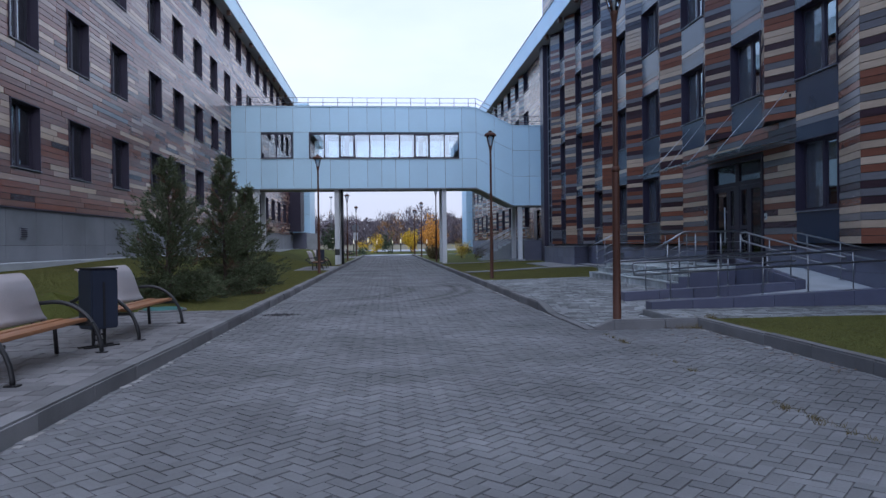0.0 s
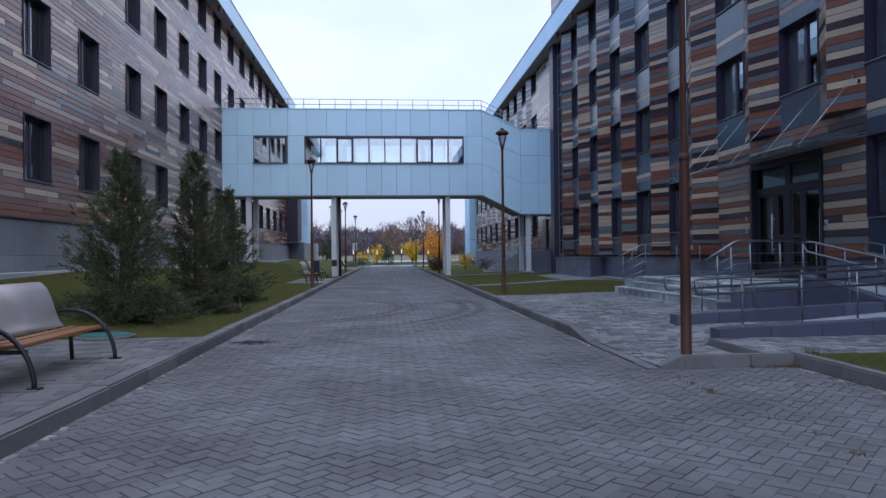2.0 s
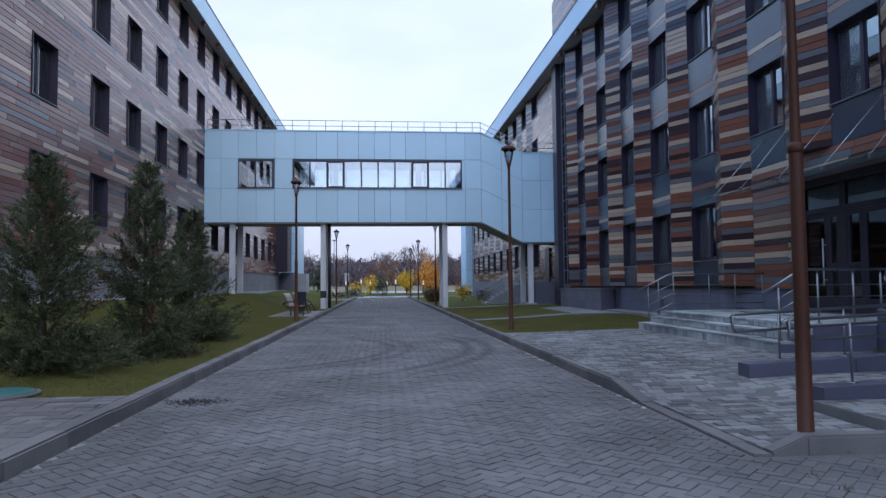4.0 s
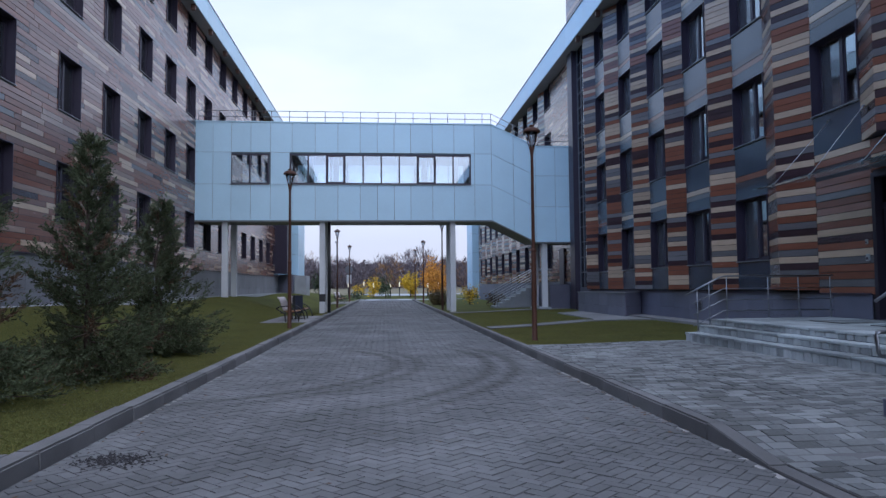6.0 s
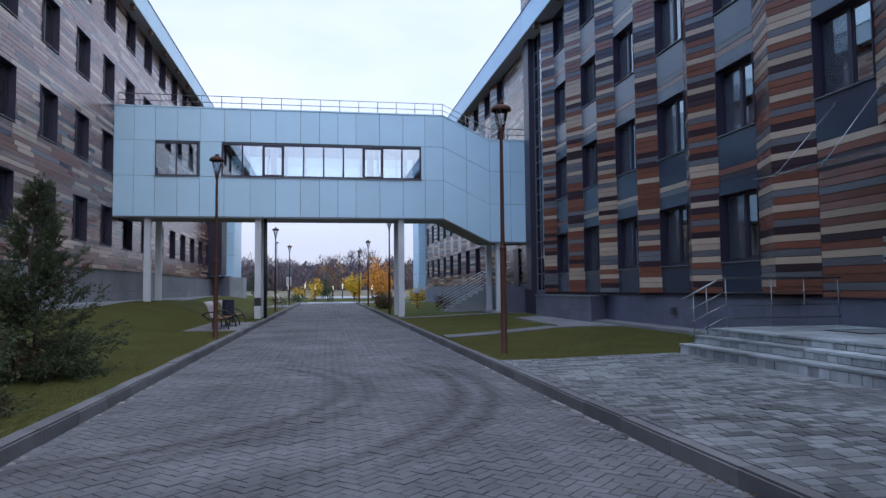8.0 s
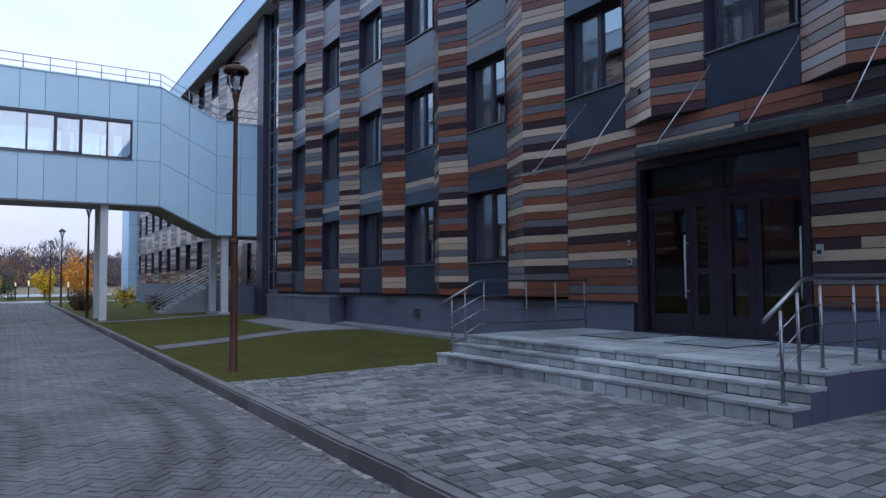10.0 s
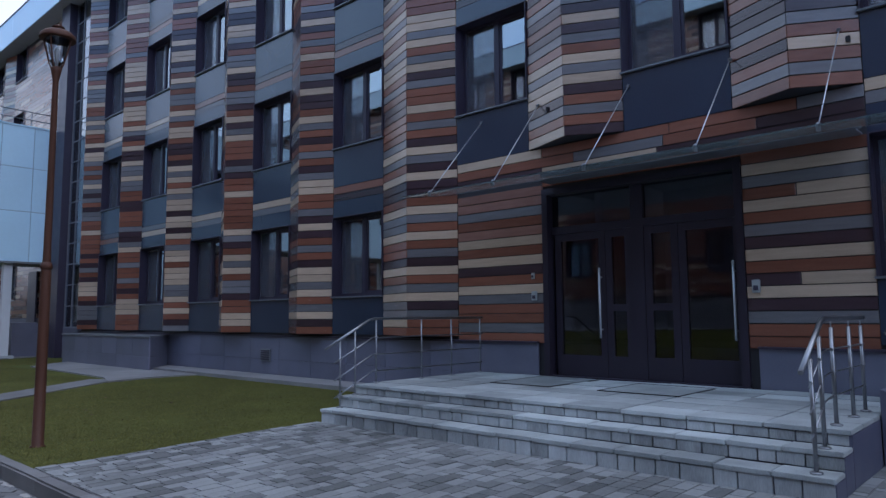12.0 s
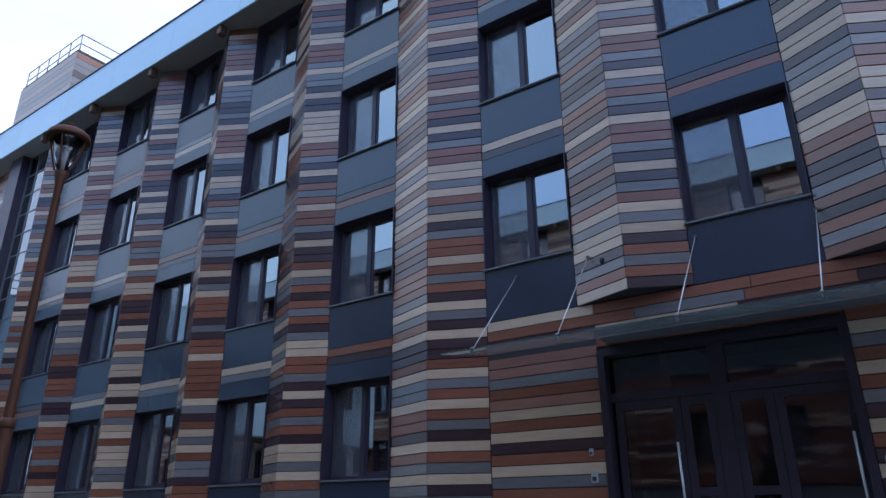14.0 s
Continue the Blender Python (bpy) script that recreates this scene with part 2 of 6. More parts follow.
M_SHRUB = mat("shrub_green_leaves", (0.05, 0.075, 0.03), 0.8, 0.35, (1, 1, 1), 5, bump=0, island=0.6)
M_HEDGE = mat("hedge_brown_leaves", (0.11, 0.085, 0.03), 0.8, 0.35, (1, 1, 1), 5, bump=0, island=0.6)
M_DRYGRASS = mat("dry_meadow", (0.17, 0.145, 0.08), 0.95, 0.3, (0.1, 0.1, 0.1), 20, bump=0.3)
M_ASPHALT = mat("far_asphalt", (0.24, 0.245, 0.26), 0.8, 0.15, (0.5, 0.5, 0.5), 20, bump=0.1)
M_LANTERN = glass_mat("lantern_glass", (0.7, 0.72, 0.75), 0.1)
M_GLOW = mat("lit_diffuser", (0.85, 0.80, 0.65), 0.5, 0.03, bump=0)
M_GLOW.node_tree.nodes["Principled BSDF"].inputs["Emission Color"].default_value = (1.0, 0.86, 0.55, 1)
M_GLOW.node_tree.nodes["Principled BSDF"].inputs["Emission Strength"].default_value = 0.6
M_RUST = mat("rusty_scupper", (0.12, 0.062, 0.045), 0.6, 0.3, bump=0.1)

_bn = M_BLADE.node_tree.nodes
_up, _geo, _sum = _bn.new("ShaderNodeVectorMath"), _bn.new("ShaderNodeNewGeometry"), _bn.new("ShaderNodeVectorMath")
_up.operation, _sum.operation = "SCALE", "ADD"
_up.inputs["Scale"].default_value = 0.35
_sum.inputs[1].default_value = (0, 0, 1)
M_BLADE.node_tree.links.new(_geo.outputs["Normal"], _up.inputs[0])
M_BLADE.node_tree.links.new(_up.outputs[0], _sum.inputs[0])
M_BLADE.node_tree.links.new(_sum.outputs[0], _bn["Principled BSDF"].inputs["Normal"])


def tyre_marks(m, arcs, y_lo, y_hi):
    """Dark rubber arcs left by turning wheels: centre x, y, radius."""
    n, l = m.node_tree.nodes, m.node_tree.links
    b = n["Principled BSDF"]
    colour = b.inputs["Base Color"].links[0].from_socket
    geo = n.new("ShaderNodeNewGeometry")
    sep = n.new("ShaderNodeSeparateXYZ")
    l.new(geo.outputs["Position"], sep.inputs[0])
    total = None
    for cx, cy, radius, strength in arcs:
        d = n.new("ShaderNodeVectorMath")
        d.operation = "DISTANCE"
        flat = n.new("ShaderNodeCombineXYZ")
        l.new(sep.outputs[0], flat.inputs[0])
        l.new(sep.outputs[1], flat.inputs[1])
        l.new(flat.outputs[0], d.inputs[0])
        d.inputs[1].default_value = (cx, cy, 0)
        s1 = n.new("ShaderNodeMath")
        s1.operation = "SUBTRACT"
        s1.inputs[1].default_value = radius
        l.new(d.outputs["Value"], s1.inputs[0])
        ab = n.new("ShaderNodeMath")
        ab.operation = "ABSOLUTE"
        l.new(s1.outputs[0], ab.inputs[0])
        mr = n.new("ShaderNodeMapRange")
        mr.inputs[1].default_value, mr.inputs[2].default_value = 0.03, 0.20
        mr.inputs[3].default_value, mr.inputs[4].default_value = strength, 0.0
        l.new(ab.outputs[0], mr.inputs[0])
        if total is None:
            total = mr.outputs[0]
        else:
            add = n.new("ShaderNodeMath")
            add.operation = "ADD"
            l.new(total, add.inputs[0])
            l.new(mr.outputs[0], add.inputs[1])
            total = add.outputs[0]
    for lo, hi in ((y_lo, y_lo + 1.5), (y_hi, y_hi - 2.5)):
        fade = n.new("ShaderNodeMapRange")
        fade.inputs[1].default_value, fade.inputs[2].default_value = lo, hi
        l.new(sep.outputs[1], fade.inputs[0])
        mu = n.new("ShaderNodeMath")
        mu.operation = "MULTIPLY"
        l.new(total, mu.inputs[0])
        l.new(fade.outputs[0], mu.inputs[1])
        total = mu.outputs[0]
    mx = n.new("ShaderNodeMixRGB")
    mx.inputs[2].default_value = (0.055, 0.052, 0.052, 1)
    l.new(total, mx.inputs[0])
    l.new(colour, mx.inputs[1])
    l.new(mx.outputs[0], b.inputs["Base Color"])


tyre_marks(M_ROAD, ((-4.18, 21.07, 4.40, 0.68), (-4.18, 21.07, 4.80, 0.55), (-5.11, 21.39, 7.03, 0.72), (-5.11, 21.39, 7.46, 0.72)), 15.8, 25.5)

# ---- building tools ----


def box(bm, x0, x1, y0, y1, z0, z1, bevel=0.0):
    vs = [bm.verts.new((x, y, z)) for z in (z0, z1) for y in (y0, y1) for x in (x0, x1)]
    fs = [bm.faces.new([vs[i] for i in f]) for f in ((0, 2, 3, 1), (4, 5, 7, 6), (0, 1, 5, 4), (2, 6, 7, 3), (0, 4, 6, 2), (1, 3, 7, 5))]
    if bevel:
        es = list({e for f in fs for e in f.edges})
        bmesh.ops.bevel(bm, geom=es, offset=bevel, segments=2, affect="EDGES", clamp_overlap=True)
    return bm


def box_bm(*a, bevel=0.0):
    return box(bmesh.new(), *a, bevel=bevel)


def tube(bm, pts, r, seg=10, caps=True):
    """A round bar along points."""
    pts = [Vector(p) for p in pts]
    rings = []
    for i, p in enumerate(pts):
        d = (pts[min(i + 1, len(pts) - 1)] - pts[max(i - 1, 0)]).normalized()
        a = d.cross(Vector((0, 0, 1)))
        a = a.normalized() if a.length > 1e-3 else Vector((1, 0, 0))
        b = d.cross(a).normalized()
        rr = r[i] if isinstance(r, (list, tuple)) else r
        rings.append([bm.verts.new(p + (a * math.cos(2 * math.pi * k / seg) + b * math.sin(2 * math.pi * k / seg)) * rr) for k in range(seg)])
    for u, v in zip(rings, rings[1:]):
        for k in range(seg):
            f = bm.faces.new((u[k], u[(k + 1) % seg], v[(k + 1) % seg], v[k]))
            f.smooth = True
    if caps:
        bm.faces.new(rings[0])
        bm.faces.new(rings[-1][::-1])
    return bm


def lathe(bm, prof, seg=20, centre=(0, 0)):
    """A turned shape from (radius, height) pairs."""
    rings = [[bm.verts.new((centre[0] + r * math.cos(2 * math.pi * k / seg), centre[1] + r * math.sin(2 * math.pi * k / seg), z)) for k in range(seg)] for r, z in prof]
    for u, v in zip(rings, rings[1:]):
        for k in range(seg):
            f = bm.faces.new((u[k], u[(k + 1) % seg], v[(k + 1) % seg], v[k]))
            f.smooth = True
    bm.faces.new(rings[0][::-1])
    bm.faces.new(rings[-1])
    return bm


def mesh_of(bm, name, *mats):
    bmesh.ops.recalc_face_normals(bm, faces=bm.faces)
    me = bpy.data.meshes.new(name)
    bm.to_mesh(me)
    bm.free()
    for m in mats:
        me.materials.append(m)
    return me


def part(name, bm, material, parent, label="", at=None):
    me = bm if isinstance(bm, bpy.types.Mesh) else mesh_of(bm, name, material)
    ob = new(name, me)
    ob.parent = parent
    if at is not None:
        ob.matrix_basis = at
    if label:
        ob["label"] = label
    return ob


def thing(name, label, category, group="", kind="", at=None, data=None):
    ob = tagged(new(name, data), label, category, group, kind)
    if at is not None:
        ob.matrix_basis = at
    return ob


def raw_mesh(name, verts, faces, mats, index=None):
    """A mesh from numpy arrays; all faces have the same number of corners."""
    me = bpy.data.meshes.new(name)
    verts, faces = np.asarray(verts, np.float32), np.asarray(faces, np.int32)
    k = faces.shape[1]
    me.vertices.add(len(verts))
    me.vertices.foreach_set("co", verts.ravel())
    me.loops.add(faces.size)
    me.loops.foreach_set("vertex_index", faces.ravel())
    me.polygons.add(len(faces))
    me.polygons.foreach_set("loop_start", np.arange(0, faces.size, k, dtype=np.int32))
    if index is not None:
        me.polygons.foreach_set("material_index", np.asarray(index, np.int32))
    for m in mats:
        me.materials.append(m)
    me.update(calc_edges=True)
    me.shade_flat()
    return me


BLOCK = np.array([(0, 1, 5, 4), (1, 2, 6, 5), (2, 3, 7, 6), (3, 0, 4, 7), (4, 5, 6, 7)])


def blocks(rows, chamfer=0.006):
    """Slabs with a chamfered top; rows: centre x, y, top z, turn, length, width, depth."""
    rows = np.asarray(rows, float)
    c, s = np.cos(rows[:, 3]), np.sin(rows[:, 3])
    v = np.zeros((len(rows), 8, 3))
    for k, (sx, sy) in enumerate(((-1, -1), (1, -1), (1, 1), (-1, 1))):
        for up in (0, 1):
            ex = rows[:, 4] / 2 - chamfer * up
            ey = rows[:, 5] / 2 - chamfer * up
            v[:, k + 4 * up, 0] = rows[:, 0] + c * sx * ex - s * sy * ey
            v[:, k + 4 * up, 1] = rows[:, 1] + s * sx * ex + c * sy * ey
            v[:, k + 4 * up, 2] = rows[:, 2] - rows[:, 6] * (1 - up)
    f = (BLOCK[None] + 8 * np.arange(len(rows))[:, None, None]).reshape(-1, 4)
    return v.reshape(-1, 3), f


RNG = np.random.default_rng(7)
PYRND = random.Random(11)

# ---- the plan, in metres ----
XR, XL = 10.0, -9.44         # faces of the two houses
XROADL, XROADR = -2.68, 2.92  # edges of the paved road
BY0, BY1 = 43.2, 46.0        # the bridge's two long faces
STOREY = 3.24
SILL_R, SILL_L, WIN_H = 2.05, 3.44, 1.72
ROOF_R, ROOF_L = 13.52, 14.86
ROW = STOREY / 20

# ---- houses: shared pieces ----
_plank_meshes = {}


def plank_mesh(length, colour, height=ROW, thick=0.028):
    """A cladding plank lying along x from 0, its face at y = 0 and its depth to +y."""
    key = (round(length, 3), colour, round(height, 3))
    if key not in _plank_meshes:
        g, c = 0.006, 0.004
        x0, x1, z0, z1 = g, length - g, g, height - g
        v = [(x0, thick, z0), (x1, thick, z0), (x1, thick, z1), (x0, thick, z1),
             (x0, c, z0), (x1, c, z0), (x1, c, z1), (x0, c, z1),
             (x0 + c, 0, z0 + c), (x1 - c, 0, z0 + c), (x1 - c, 0, z1 - c), (x0 + c, 0, z1 - c)]
        f = [(8, 9, 10, 11)]
        for a in (0, 4):
            f += [(a + i, a + (i + 1) % 4, a + 4 + (i + 1) % 4, a + 4 + i) for i in range(4)]
        _plank_meshes[key] = raw_mesh("plank", v, f, [PLANK[colour]])
    return _plank_meshes[key]


def pick(rnd, weights):
    return rnd.choices(range(6), weights)[0]


W_PIER = (27, 29, 0, 20, 24, 0)     # beige, rust, brown, plum, grey, taupe
W_FLAT_L = (21, 18, 33, 9, 3, 16)
W_WING = (24, 12, 24, 15, 10, 15)
LETTER = {"B": 0, "R": 1, "N": 2, "P": 3, "G": 4, "T": 5}
# the plank rows of the piers by the door, from the lowest up
PIER_ROWS = {
    16.85: "RGRBRGPBGRBPBBRRGPBRGPBRPGRBGRPB",
    20.0: "PRGRPBGBRGPBPGRRBPGRGBPGRRBRGBRPB",
    23.35: "RRGPBGRBPGRBRGBRPPBPGBPRGRBRRGPBGRBGBBRRGPBPRGRBRRGBPPBRBGRPRGRPGB",
    26.95: "RPBGRBGBBPRGRPBPGRRBBGPRGRPRGBRPPBPGRRBRGRPBPGRRBB",
}
DOOR_ROWS_FAR = "RGRRGBRPBRBNRGNNN"
DOOR_ROWS_NEAR = "RRGPBPRBPGRBRGBRP"    # beside it: rows whose near half is beige


def window_set(wide, high, variant):
    """A two-light window in a deep reveal: x along the wall, y into the house, z up from the sill."""
    win = thing("window_1", "dark anthracite two-light window in a deep reveal with pale curtains", "window", "facade windows", "structure")
    deep, t = 0.20, 0.07
    bm = bmesh.new()
    box(bm, 0, wide, deep, deep + 0.07, 0, t)
    box(bm, 0, wide, deep, deep + 0.07, high - t, high)
    box(bm, 0, t, deep, deep + 0.07, t, high - t)
    box(bm, wide - t, wide, deep, deep + 0.07, t, high - t)
    mid = wide * 0.5
    box(bm, mid - 0.055, mid + 0.055, deep - 0.01, deep + 0.07, t, high - t)
    part("window_frame", bm, M_FRAME, win)
    bm = bmesh.new()
    box(bm, 0, 0.02, -0.03, deep, 0, high)
    box(bm, wide - 0.02, wide, -0.03, deep, 0, high)
    box(bm, 0.02, wide - 0.02, -0.03, deep, high - 0.02, high)
    part("reveal", bm, M_FRAME, win)
    for a, b, m in ((t, mid - 0.055, M_GLASS), (mid + 0.055, wide - t, M_SASHGLASS)):
        p = part("pane", box_bm(a, b, deep + 0.03, deep + 0.045, t, high - t), m, win)
        p.visible_shadow = False
    sash = bmesh.new()
    for a, b, c, d in ((mid + 0.055, wide - t, t, t + 0.05), (mid + 0.055, wide - t, high - t - 0.05, high - t), (mid + 0.055, mid + 0.10, t + 0.05, high - t - 0.05), (wide - t - 0.045, wide - t, t + 0.05, high - t - 0.05)):
        box(sash, a, b, deep + 0.012, deep + 0.03, c, d)
    part("sash", sash, M_FRAME, win)
    net = part("insect_net", box_bm(t, mid - 0.055, deep + 0.008, deep + 0.011, t, high - t), M_NET, win, "grey insect net over the fixed pane")
    net.visible_shadow = False
    part("window_sill", box_bm(-0.02, wide + 0.02, -0.055, deep, -0.03, 0.0, bevel=0.006), M_SILLMETAL, win)
    # curtains hang in folds
    spans = ((0.08, 0.50), (0.05, wide * 0.62), (wide * 0.2, wide * 0.75), (0.1, wide * 0.7))[variant % 4]
    bm = bmesh.new()
    n = 28
    top, low = [], []
    for i in range(n + 1):
        x = spans[0] + (spans[1] - spans[0]) * i / n
        y = deep + 0.22 + 0.035 * math.sin(i * 1.7 + variant) + 0.02 * math.sin(i * 0.6)
        top.append(bm.verts.new((x, y, high - 0.05)))
        low.append(bm.verts.new((x + 0.03 * math.sin(i), y, 0.05)))
    for i in range(n):
        bm.faces.new((low[i], low[i + 1], top[i + 1], top[i])).smooth = True
    part("curtain", bm, M_CURTAIN, win, "pale grey curtain hanging in folds")
    return win


def wall_with_openings(bm, xa, xb, ys, zs, open_cells):
    for i in range(len(ys) - 1):
        for j in range(len(zs) - 1):
            if (i, j) not in open_cells:
                box(bm, xa, xb, ys[i], ys[i + 1], zs[j], zs[j + 1])


# ---- the house on the right: recessed window bays between prism piers ----
WIN_W = 1.60
YF = [9.6, 12.95, 16.85, 20.0, 23.35, 26.95, 30.15, 33.25, 36.4, 39.6]   # far edge of each window column
WIN_SPANS = [(y - WIN_W, y) for y in YF]
DOOR = (18.33, 21.5, 0.66, 3.67)
wall_east = thing("wall_east", "four-storey house wall clad in brown, beige and grey planks", "wall", kind="structure")
Y_END_R = 41.0
ys = [-12.0] + [v for s in WIN_SPANS for v in s] + [Y_END_R]
zs = [0.0]
for k in range(4):
    zs += [SILL_R + STOREY * k, SILL_R + STOREY * k + WIN_H]
zs.append(ROOF_R)
open_cells = {(2 * c + 1, 2 * k + 1) for c in range(len(YF)) for k in range(4) if not (k == 0 and c in (3, 4))}
# the doorway is cut out of the ground floor
bm = bmesh.new()
dy0, dy1, dz0, dz1 = DOOR
wall_with_openings(bm, XR + 0.03, XR + 0.33, [v for v in ys if v <= 15.3] + [16.85], zs, {(i, j) for i, j in open_cells if i <= 5})
wall_with_openings(bm, XR + 0.03, XR + 0.33, [16.85, dy0], [0.0, 4.38], set())
wall_with_openings(bm, XR + 0.03, XR + 0.33, [dy0, dy1], [dz1, 4.38], set())
wall_with_openings(bm, XR + 0.03, XR + 0.33, [dy1, 23.35], [0.0, 4.38], set())
z_up = [4.38] + [z for z in zs if z > 4.45]
wall_with_openings(bm, XR + 0.03, XR + 0.33, [16.85, 18.4, 20.0, 21.75, 23.35], z_up, {(1, 1), (1, 3), (1, 5), (3, 1), (3, 3), (3, 5)})
far_y = [23.35] + [v for s in WIN_SPANS[5:] for v in s] + [Y_END_R]
wall_with_openings(bm, XR + 0.03, XR + 0.33, far_y, zs, {(2 * c + 1, 2 * k + 1) for c in range(5) for k in range(4)})
part("wall_body", bm, M_BODY, wall_east, "dark backing behind the cladding")


def pier(y_near, y_far, z0, z1, seed, depth=0.40):
    """A prism of planks that stands out from the wall, with a crease from top to bottom."""
    yc = y_near + (y_far - y_near) * 0.46
    bm = bmesh.new()
    pts = [(XR + 0.03, y_near + 0.01), (XR - depth + 0.035, yc), (XR + 0.03, y_far - 0.01)]
    lo = [bm.verts.new((x, y, z0 + 0.01)) for x, y in pts]
    hi = [bm.verts.new((x, y, z1)) for x, y in pts]
    bm.faces.new(lo)
    bm.faces.new(hi[::-1])
    for i in range(3):
        bm.faces.new((lo[i], lo[(i + 1) % 3], hi[(i + 1) % 3], hi[i]))
    body = part("pier", bm, M_BODY, wall_east, "prism pier of brown and beige cladding planks")
    rnd = random.Random(seed)
    rows = int(round((z1 - z0) / ROW))
    h = (z1 - z0) / rows
    known = PIER_ROWS.get(y_near, "")
    # two facets, each run from its left end as one faces the wall from the road
    facets = (((XR, y_far), (XR - depth, yc)), ((XR - depth, yc), (XR, y_near)))
    for r in range(rows):
        near_col = LETTER[known[r]] if r < len(known) else pick(rnd, W_PIER)
        far_col = near_col if rnd.random() < 0.55 else pick(rnd, W_PIER)
        for col, ((ax, ay), (bx, by)) in zip((far_col, near_col), facets):
            length = math.hypot(bx - ax, by - ay)
            turn = math.degrees(math.atan2(by - ay, bx - ax))
            part("plank", plank_mesh(length, col, h), None, body, at=pose(ax, ay, z0 + r * h, 0, 0, turn))
    return body


PIERS = [(16.85 - WIN_W - 2.3, 16.85 - WIN_W, 1.25), (16.85, 18.4, 4.38), (20.0, 21.75, 4.38), (23.35, 25.35, 1.25)]
PIERS += [(YF[i], YF[i + 1] - WIN_W, 1.25) for i in range(5, 9)] + [(39.6, 41.0, 1.25)]
for k, (a, b, z0) in enumerate(PIERS):
    pier(a, b, z0, ROOF_R - 0.02, 40 + k)

# spandrels: plain dark panels with two plank rows between the windows of one column
for c, (a, b) in enumerate(WIN_SPANS):
    if c < 2:
        continue
    for k in range(4):
        sill = SILL_R + STOREY * k
        low = 1.25 if k == 0 else SILL_R + STOREY * (k - 1) + WIN_H
        if k == 0:
            if c in (3, 4):
                continue
            parts_z = [(low, sill, "panel")]
        elif k == 1 and c in (3, 4):
            parts_z = [(4.38, sill, "panel")]
        else:
            parts_z = [(low, low + 0.34, "panel"), (low + 0.34, low + 0.34 + 2 * ROW, "planks"), (low + 0.34 + 2 * ROW, sill, "panel")]
        for z0, z1, what in parts_z:
            if what == "panel":
                part("spandrel_panel", box_bm(XR, XR + 0.03, a + 0.004, b - 0.004, z0 + 0.004, z1 - (0.035 if abs(z1 - sill) < 0.01 else 0.0)), M_SPANDREL, wall_east)
            else:
                cols = {(5, 1): (3, 1), (5, 2): (1, 3), (5, 3): (4, 0), (4, 2): (3, 0), (4, 3): (4, 1), (3, 2): (1, 3), (6, 1): (4, 0)}.get((c, k)) or ((4, 0), (3, 1), (0, 4), (4, 0), (1, 3))[(c * 2 + k) % 5]
                for r, col in enumerate(cols):
                    part("plank", plank_mesh(b - a, col), None, wall_east, at=pose(XR, b, z0 + r * ROW, 0, 0, -90))
    # the strip above the highest window
    part("spandrel_panel", box_bm(XR, XR + 0.03, a, b, SILL_R + 3 * STOREY + WIN_H, ROOF_R - 0.03), M_FRAME, wall_east)

# flat planks round the entrance
z = 1.17
r = 0
while z < 3.72:
    for a, b in ((dy1, 23.35), (16.85, dy0)):
        far = a > 20
        col = LETTER[(DOOR_ROWS_FAR if far else DOOR_ROWS_NEAR)[min(r, 16)]]
        if not far and r in (5, 12, 16):
            cut = (b - a) * 0.45
            part("plank", plank_mesh(cut, col), None, wall_east, at=pose(XR, b, z, 0, 0, -90))
            part("plank", plank_mesh(b - a - cut, 0), None, wall_east, at=pose(XR, b - cut, z, 0, 0, -90))
        else:
            part("plank", plank_mesh(b - a, col), None, wall_east, at=pose(XR, b, z, 0, 0, -90))
    z += ROW
    r += 1
part("plank", plank_mesh(dy1 - dy0, 1), None, wall_east, at=pose(XR, dy1, 3.72, 0, 0, -90))
# three rows above the canopy, in planks of mixed lengths
for r, (cuts, cols) in enumerate((((23.35, 21.5, 19.5, 16.85), "PBP"), ((23.35, 20.9, 19.4, 18.1, 16.85), "RGRP"), ((23.35, 21.5, 19.3, 17.6, 16.85), "BRRG"))):
    for (b, a), c in zip(zip(cuts, cuts[1:]), cols):
        part("plank", plank_mesh(b - a, LETTER[c]), None, wall_east, at=pose(XR, b, 4.38 - (3 - r) * ROW - 0.004, 0, 0, -90))

# plinth of slate slabs
def slab_run(parent, x, ya, yb, za, zb, step, material, facing=-1, rows=1):
    n = max(1, int(round((yb - ya) / step)))
    for j in range(rows):
        z0, z1 = za + (zb - za) * j / rows, za + (zb - za) * (j + 1) / rows
        key = ("slab", round((yb - ya) / n, 3), round(z1 - z0, 3), material.name)
        if key not in _plank_meshes:
            w = (yb - ya) / n
            _plank_meshes[key] = mesh_of(box_bm(-0.03, 0.0, 0.003, w - 0.003, 0.003, z1 - z0 - 0.003, bevel=0.003), "slab", material)
        for i in range(n):
            part("slab", _plank_meshes[key], None, parent, at=pose(x + (0.03 if facing < 0 else 0), ya + (yb - ya) * i / n, z0))


slab_run(wall_east, XR - 0.02, -4.0, dy0 - 0.12, 0.1, 1.17, 1.2, M_PLINTH, rows=2)
slab_run(wall_east, XR - 0.02, dy1 + 0.12, 41.0, 0.1, 1.17, 1.2, M_PLINTH, rows=2)
part("drip_edge", box_bm(XR - 0.06, XR + 0.03, dy1 + 0.12, 41.0, 1.172, 1.20), M_FRAME, wall_east)
part("drip_edge", box_bm(XR - 0.06, XR + 0.03, -4.0, dy0 - 0.12, 1.172, 1.20), M_FRAME, wall_east)

